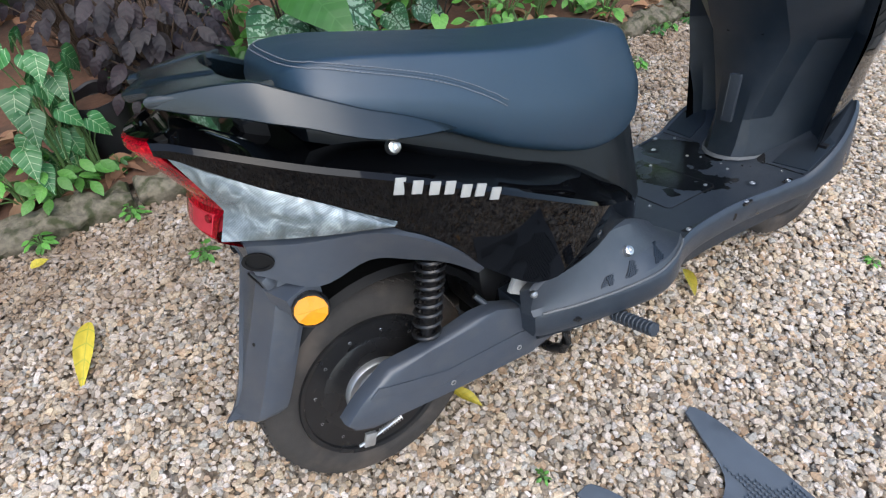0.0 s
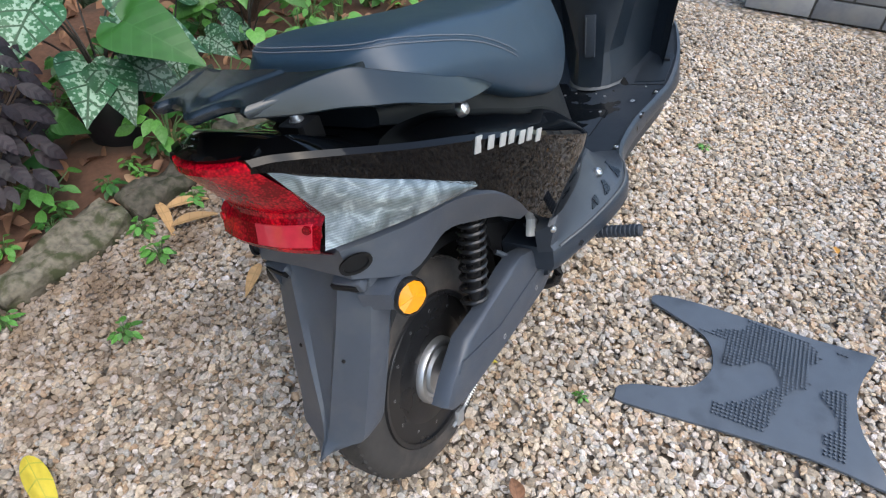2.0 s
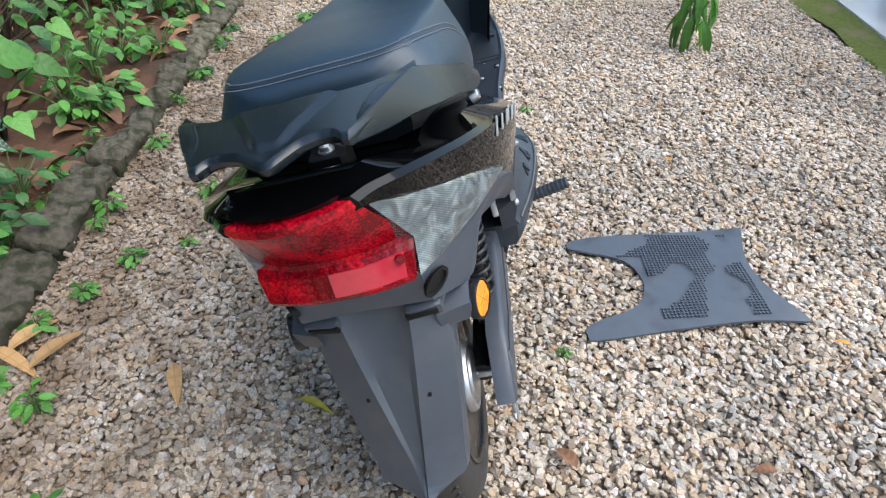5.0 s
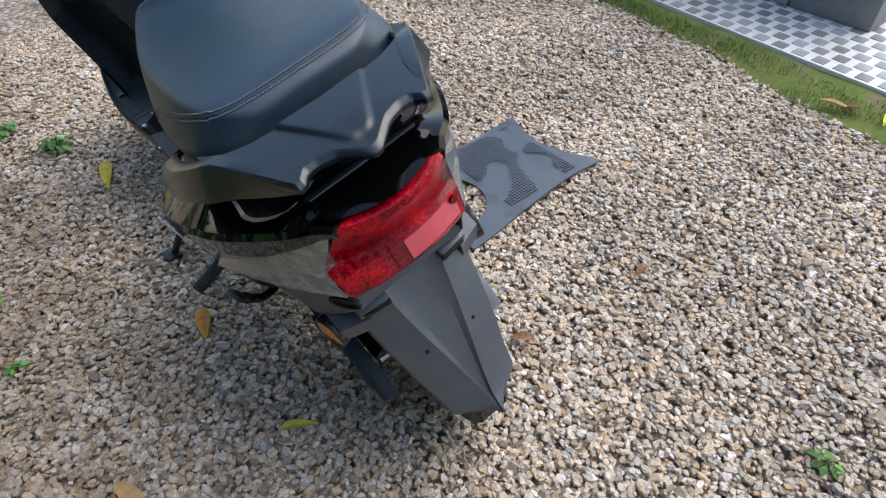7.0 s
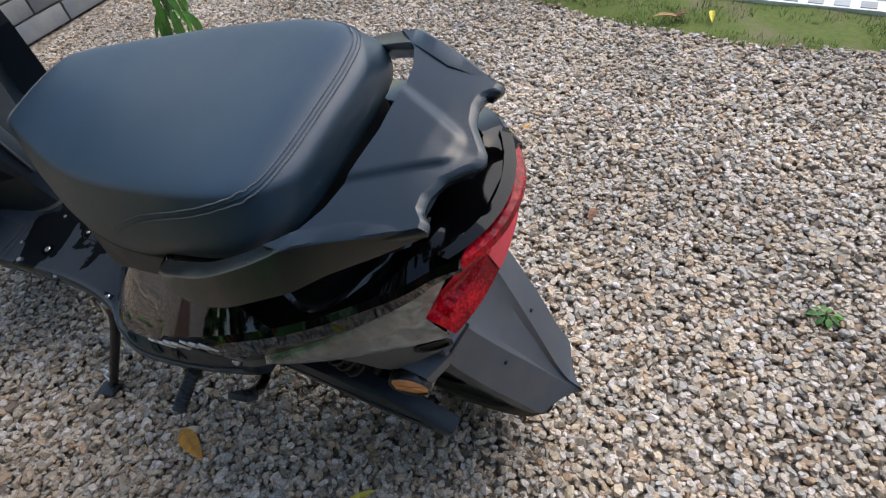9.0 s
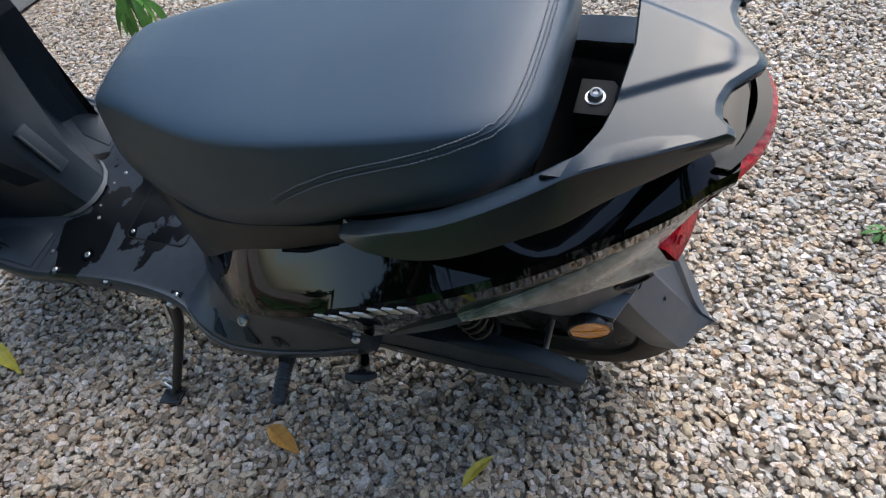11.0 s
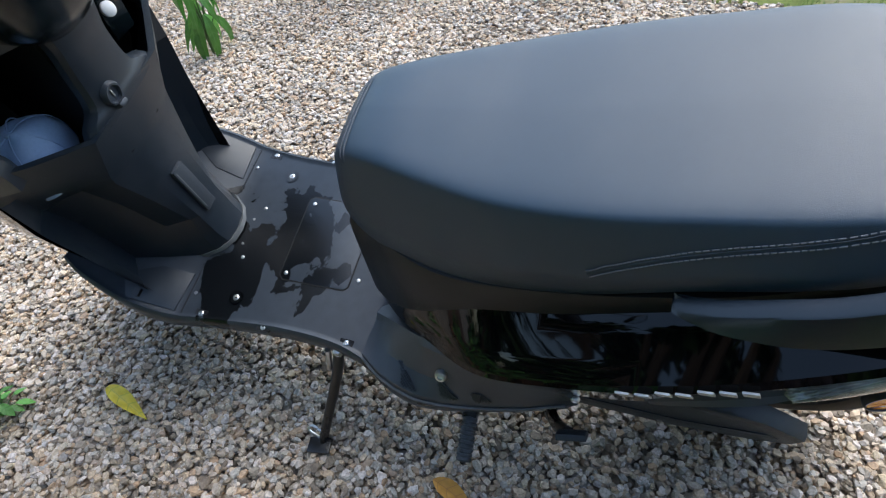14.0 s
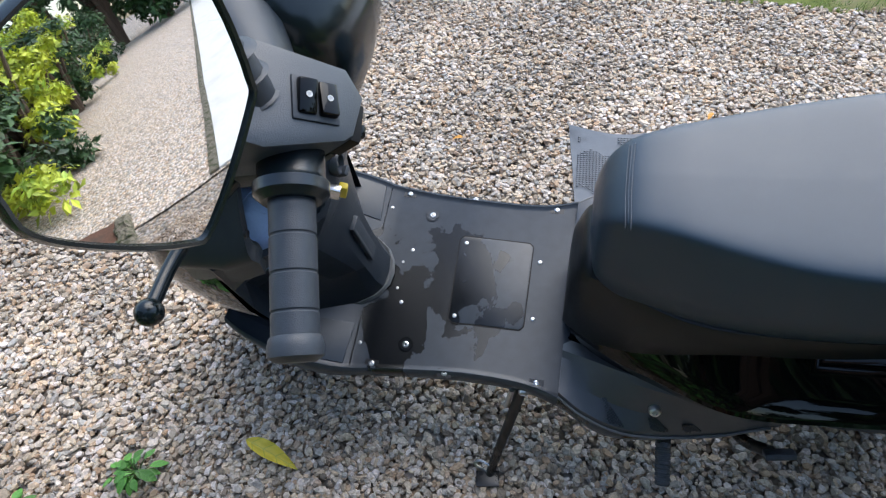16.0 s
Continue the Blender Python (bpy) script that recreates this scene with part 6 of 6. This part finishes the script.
for k in range(7):
    rnd = random.Random(900 + k)
    x = 1.9 + 0.42 * k + rnd.uniform(-0.1, 0.1)
    plant("leafy_shrub", (x, kerb_face(x) + rnd.uniform(0.6, 0.95)), "dense green shrub with oval leaves", L_FRESH if k % 2 else L_OVAL, 60, 0.3, rnd.uniform(0.35, 0.6), 0.085, 130 + k, WOODY, (-0.5, -0.5, 0.7), "shrub", "green shrubs", 0.5, 0.004, (L_HEART, 0.15))
# weeds in the gravel and along the kerb
for k, (x, y, h, s) in enumerate(((0.645, 1.79, 0.1, 0.042), (0.402, 1.66, 0.06, 0.035), (1.945, 0.538, 0.03, 0.022), (2.113, 1.297, 0.08, 0.05), (1.455, 1.62, 0.06, 0.035), (1.37, 1.9, 0.08, 0.045), (0.997, 1.834, 0.06, 0.035), (1.133, 1.754, 0.05, 0.035),
                                 (2.147, 1.302, 0.04, 0.035), (1.925, 1.652, 0.05, 0.035), (2.25, 1.7, 0.07, 0.045), (1.75, 1.88, 0.06, 0.04), (2.6, 1.6, 0.08, 0.05), (2.35, 1.42, 0.05, 0.04), (1.2, 1.62, 0.03, 0.025), (0.88, 1.9, 0.07, 0.04), (0.761, 0.599, 0.03, 0.016), (0.02, 1.98, 0.07, 0.04),
                                 (2.9, 1.5, 0.07, 0.05), (-0.125, 0.395, 0.03, 0.03))):
    herb((x, y), 300 + k, h, s, 14 if s > 0.03 else 8)

for k in range(40):
    rnd = random.Random(1300 + k)
    x = 0.1 + 0.075 * k + rnd.uniform(-0.05, 0.05)
    herb((x, kerb_face(x) + rnd.choice((-0.04, -0.06, 0.15, 0.17, 0.2))), 1400 + k, rnd.uniform(0.04, 0.09), rnd.uniform(0.025, 0.045), 14, L_FRESH if k % 3 else L_OVAL, "small green weed growing along the kerb")

# dry leaf litter on the soil
rnd = random.Random(77)
litter = bmesh.new()
for k in range(700):
    x = rnd.uniform(-1.0, 4.0)
    y = kerb_face(x) + 0.1 + rnd.random() ** 1.5 * 1.6
    m = leaf_pose((x, y, soil_height(x, y) + rnd.uniform(0.004, 0.03)), (rnd.uniform(-1, 1), rnd.uniform(-1, 1), rnd.uniform(-0.3, 0.3)), (rnd.uniform(-0.5, 0.5), rnd.uniform(-0.5, 0.5), 1), rnd.uniform(0.05, 0.13), rnd.uniform(0.6, 1.2))
    n0 = len(litter.verts)
    litter.from_mesh(L_BRO)
    litter.verts.ensure_lookup_table()
    for v in litter.verts[n0:]:
        v.co = m @ v.co
LITTER = material("dead_leaf_litter", (0.22, 0.11, 0.06), 0.8, vary=0.35, scale=30, per="island", second=(0.33, 0.2, 0.11), second_scale=5)
tagged(part("leaf_litter", litter, LITTER, None, "dead brown leaves scattered over the soil", 80), category="leaf litter", kind="stuff")

# fallen leaves and twigs on the gravel
for me, x, y, turn, size, wide, label in (
        (L_YEL, 0.072, 1.58, -107, 0.195, 0.45, "curled yellow-green leaf fallen on the gravel"), (L_YEL, -0.02, 1.88, 20, 0.05, 1.2, "small yellow leaf fallen on the gravel"),
        (L_YEL, 0.721, 0.877, -61, 0.08, 0.7, "yellow leaf fallen on the gravel"), (L_YEL, 1.474, 0.821, -117, 0.09, 0.7, "yellow leaf fallen on the gravel"),
        (L_YEL, 0.642, 1.213, -114, 0.085, 0.5, "yellow-green leaf fallen on the gravel"), (L_ORA, 1.07, 1.2, 160, 0.092, 0.75, "orange leaf fallen on the gravel"),
        (L_YEL, 1.887, 1.188, 163, 0.14, 0.5, "yellow leaf fallen on the gravel"), (L_TAN, 0.748, 1.522, -159, 0.11, 1.3, "pale dry leaf fallen on the gravel"),
        (L_BRO, 0.46, 0.63, 30, 0.06, 1.0, "brown leaf fallen on the gravel"), (L_BRO, 0.44, 0.23, 80, 0.045, 1.0, "brown leaf fallen on the gravel"), (L_ORA, 0.75, -0.09, 60, 0.04, 0.7, "orange leaf fallen on the gravel"),
        (L_TAN, 0.56, -0.88, 200, 0.12, 1.2, "dry tan leaf lying on the grass edge"), (L_BRO, 0.44, -0.93, 20, 0.06, 1.2, "brown seed husk lying on the grass edge"), (L_YEL, 0.36, -0.97, 100, 0.08, 0.5, "pale yellow leaf lying on the grass edge"),
        (L_TAN, 0.807, 1.974, -116, 0.165, 0.9, "dry tan leaf against the kerb"), (L_TAN, 0.745, 1.853, -28, 0.15, 1.2, "dry tan leaf against the kerb"), (L_TAN, 0.8, 1.93, -29, 0.13, 1.5, "dry tan leaf on the gravel"),
        (L_BRO, 2.5, 0.62, 30, 0.05, 1.0, "brown leaf fallen on the gravel"), (L_ORA, 1.55, 0.1, 10, 0.035, 1.0, "orange leaf fallen on the gravel")):
    a = radians(turn)
    lf = thing("fallen_leaf", leaf_pose((x, y, 0.022), (math.cos(a), math.sin(a), 0.12), (0.15, -0.1, 1), 1.0), label, "leaf", "fallen leaves")
    share("blade", me, lf, Matrix.Diagonal((size, size * wide, size * 0.8, 1)))

# long-leaved plant by the block wall
plant("strap_leaved_plant", (2.5, -0.27), "clump of long drooping green leaves", L_LONG, 16, 0.06, 0.32, 0.17, 210, STALK, (-0.4, 0.3, 0.8), "plant", "", 0.9, 0.003)

# ---- grass strip, terrace, walls ----
MOSS = material("mossy_turf", (0.12, 0.15, 0.03), 0.95, vary=0.45, scale=50, bump=0.8, bump_scale=160, second=(0.2, 0.17, 0.09), second_scale=5, second_mix=0.5)
bm = bmesh.new()
rows = []
for x in np.linspace(-0.95, 4, 110):
    e = grass_edge(x)
    rows.append([bm.verts.new((x, e + (-1.24 - e) * k, -0.008 + 0.02 * k ** 0.5 + 0.008 * noise.noise((x * 8, k * 2, 0)))) for k in np.linspace(0, 1, 8)])
for a, b in zip(rows, rows[1:]):
    for i in range(7):
        bm.faces.new((a[i], a[i + 1], b[i + 1], b[i]))
tagged(part("turf_strip", bm, MOSS, None, "strip of mossy turf along the terrace", 80), kind="structure")
BLADE = material("grass_blades", (0.13, 0.2, 0.035), 0.6, vary=0.3, scale=20, per="island")
rnd = random.Random(12)
bm = bmesh.new()
for k in range(9000):
    x = rnd.uniform(-0.8, 2.4)
    e = grass_edge(x)
    y = rnd.uniform(-1.1, e + 0.015)
    if noise.noise((x * 4, y * 6, 7)) < -0.15:
        continue
    h, a, w = rnd.uniform(0.008, 0.024), rnd.uniform(0, 6.28), 0.0016
    c, s = math.cos(a), math.sin(a)
    z = 0.004
    p = [bm.verts.new(q) for q in ((x - s * w, y + c * w, z), (x + s * w, y - c * w, z), (x + c * h * 0.7, y + s * h * 0.7, z + h))]
    bm.faces.new(p)
tagged(part("grass", bm, BLADE, None, "short green grass blades on the turf", 80), category="grass", kind="stuff")

TILE_WHITE = material("white_terrace_tile", (0.78, 0.77, 0.75), 0.35, vary=0.05, scale=30, second=(0.7, 0.69, 0.67), second_scale=3)
TILE_GREY = material("grey_terrace_tile", (0.3, 0.3, 0.3), 0.4, vary=0.12, scale=40, per="object")
terrace = tagged(part("terrace", box((14, 5, 0.05), pose(-1.0, -3.61, -0.004)), TILE_WHITE, None, "white tiled terrace inlaid with small grey squares"), kind="structure")
terrace.matrix_basis = pose(0, 0.03, 0, 0, 0, -3.0)
tile = mesh_of("grey_tile", slab([(-0.026, -0.026), (0.026, -0.026), (0.026, 0.026), (-0.026, 0.026)], 0.0, 0.003, 0.0006), TILE_GREY)
for j in range(9):
    for i in range(34):
        share("grey_tile", tile, terrace, pose(-0.6 + 0.085 * i + (0.0425 if j % 2 else 0), -1.15 - 0.07 * j, 0.0205))

BLOCK = material("grey_wall_block", (0.22, 0.225, 0.235), 0.85, vary=0.2, scale=40, bump=0.5, bump_scale=130, second=(0.28, 0.275, 0.26), second_scale=5, per="object")
MORTAR = material("dark_mortar", (0.09, 0.085, 0.075), 0.95, vary=0.3, scale=50)


def block_wall(name, core, m, along, rows, length, height, depth, label):
    """A wall of laid blocks on a mortar core; along: the wall's length."""
    wall = tagged(part(name, box((along - 0.02, depth - 0.02, rows * (height + 0.01)), pose(along / 2, 0, rows * (height + 0.01) / 2)), MORTAR, None, label), kind="structure")
    wall.matrix_basis = m
    meshes = {}
    for r in range(rows):
        x = -0.5 * length if r % 2 else 0.0
        while x < along - 0.02:
            a, b = max(0.0, x), min(along, x + length)
            key = round(b - a, 3)
            if b - a > 0.04:
                if key not in meshes:
                    meshes[key] = mesh_of("block", box((key - 0.01, depth, height), Matrix(), 0.006), BLOCK)
                share("block", meshes[key], wall, pose((a + b) / 2, random.uniform(-0.002, 0.002), height / 2 + r * (height + 0.01) + 0.004))
            x += length
    return wall


block_wall("wall_east", None, pose(3.46, 0.6, -0.01, 0, 0, -88), 2.3, 6, 0.31, 0.095, 0.2, "low wall of grey concrete blocks beside the gravel")
block_wall("wall_terrace", None, pose(0.68, -1.62, 0.02, 0, 0, 0), 2.4, 5, 0.36, 0.13, 0.2, "low wall of grey blocks on the terrace")

# bicycle wheel on the terrace
cycle = thing("bicycle_wheel", pose(1.64, -1.37, 0.35, 0, 0, 4), "bicycle wheel with a black tyre standing on the terrace", "wheel")
part("tyre", lathe([(0.286, -0.016), (0.3, -0.023), (0.318, -0.02), (0.328, 0.0), (0.318, 0.02), (0.3, 0.023), (0.286, 0.016)], 64), RUBBER, cycle)
part("rim", lathe([(0.289, -0.014), (0.274, -0.01), (0.27, 0.0), (0.274, 0.01), (0.289, 0.014)], 64), ALLOY, cycle)
part("hub", lathe([(0.0005, -0.05), (0.018, -0.05), (0.018, -0.03), (0.011, -0.026), (0.011, 0.026), (0.018, 0.03), (0.018, 0.05), (0.0005, 0.05)], 16), STEEL, cycle)
for k in range(18):
    a = 2 * math.pi * k / 18
    part("spoke", tube([(0.015 * math.cos(a + 0.9), 0.028 * (-1) ** k, 0.015 * math.sin(a + 0.9)), (0.275 * math.cos(a), 0, 0.275 * math.sin(a))], 0.0012, 5, 1), STEEL, cycle)

# ---- hedge and trees round the yard ----
HEDGE = material("hedge_foliage", (0.035, 0.085, 0.018), 0.55, vary=0.5, scale=6, per="island", second=(0.014, 0.036, 0.009), second_scale=1.3)
LIME = material("lime_foliage", (0.5, 0.55, 0.04), 0.55, vary=0.35, scale=6, per="island", second=(0.24, 0.36, 0.04), second_scale=2)


def bush(name, at, r, h, n, size, mat, seed, label, category="shrub", group="", floor=0.0):
    rnd = random.Random(seed)
    root = thing(name, pose(at[0], at[1], 0), label, category, group)
    bm = bmesh.new()
    for k in range(7):
        a = 0.9 * k
        tube([(0.03 * math.cos(a), 0.03 * math.sin(a), -0.02), (0.3 * r * math.cos(a), 0.3 * r * math.sin(a), h * 0.45), (0.7 * r * math.cos(a), 0.7 * r * math.sin(a), h * 0.85)], [0.035 * h, 0.022 * h, 0.008 * h], 6, 3, True, bm)
    part("trunk", bm, WOODY, root)
    vs, fs = [], []
    clumps = [(rnd.gauss(0, 0.45) * r, rnd.gauss(0, 0.45) * r, rnd.uniform(floor + 0.1, 1.0) * h, rnd.uniform(0.16, 0.3) * r) for _ in range(26)]
    for k in range(n):
        cx, cy, cz, cr = clumps[k % 26]
        d = Vector((rnd.gauss(0, 1), rnd.gauss(0, 1), rnd.gauss(0, 1))).normalized() * cr * rnd.uniform(0.6, 1.25)
        c = Vector((cx, cy, max(0.02, cz))) + Vector((d.x, d.y, d.z * 0.8))
        m = leaf_pose(c, (rnd.uniform(-1, 1), rnd.uniform(-1, 1), rnd.uniform(-0.9, 0.3)), (d.x, d.y, d.z + cr), size * rnd.uniform(0.6, 1.3))
        i0 = len(vs)
        for p in ((0, 0, 0), (0.5, 0.22, 0.03), (1, 0, -0.1), (0.5, -0.22, 0.03), (0.5, 0, -0.02)):
            vs.append((m @ Vector(p))[:])
        fs += [(i0, i0 + 4, i0 + 1), (i0 + 4, i0 + 2, i0 + 1), (i0, i0 + 3, i0 + 4), (i0 + 4, i0 + 3, i0 + 2)]
    me = bpy.data.meshes.new("crown")
    me.from_pydata(vs, [], fs)
    me.materials.append(mat)
    c = new("crown", me)
    c.parent = root
    return root


for k in range(13):
    bush("hedge_shrub", (-5.4 + 1.0 * k, 3.9 + 0.35 * math.sin(k * 2.1)), 0.85, 3.9 + 0.5 * math.sin(k * 1.7), 4600, 0.2, HEDGE, 500 + k, "tall dark green hedge shrub", "shrub", "hedge shrubs")
for k, (x, y, mat) in enumerate(((-2.5, 3.5, LIME), (-3.7, 3.4, HEDGE), (-5.0, 3.3, LIME), (-6.3, 3.2, LIME), (-8.0, 2.95, HEDGE), (-10.0, 2.8, LIME), (-12.5, 2.4, HEDGE), (-15.0, 2.0, HEDGE))):
    bush("garden_shrub", (x, y), 0.85, 1.5 + 0.35 * (k % 3), 3000, 0.14, mat, 540 + k, "lime yellow-green shrub beside the drive" if mat is LIME else "green shrub beside the drive", "shrub", "drive shrubs")
for k in range(6):
    bush("far_tree", (-17.0 - 1.2 * (k % 2), -6.0 + 2.4 * k), 1.9, 6.0 + 0.8 * math.sin(k * 2.3), 3000, 0.35, HEDGE, 580 + k, "tall green tree at the end of the drive", "tree", "drive trees")
pavement = tagged(part("pavement", slab([(-1.15, 1.3), (-1.15, -6), (-18, -9), (-18, -2.6), (-3.69, 0.78)], -0.03, 0.014, 0.004), PAVING, None, "pale paving beside the gravel drive"), kind="structure")
tagged(part("pavement_edging", slab([(-1.15, 1.39), (-1.15, 1.302), (-3.69, 0.782), (-18, -2.598), (-18, -2.5), (-3.69, 0.87)], -0.03, 0.02, 0.004), KERB, None, "tan stone edging of the pale paving"), kind="structure")
FENCE = material("grey_weathered_board", (0.2, 0.2, 0.19), 0.85, vary=0.3, scale=20, bump=0.3, bump_scale=80, per="object")
fence = thing("board_fence", pose(-2.8, 4.3, 0, 0, 0, 188), "grey weathered board fence behind the shrubs", "fence")
slat = mesh_of("board", box((0.14, 0.02, 1.5), Matrix(), 0.003), FENCE)
for k in range(48):
    share("board", slat, fence, pose(0.155 * k, random.uniform(-0.004, 0.004), 0.75))
part("rail", box((7.4, 0.04, 0.07), pose(3.65, -0.032, 1.1)), FENCE, fence)
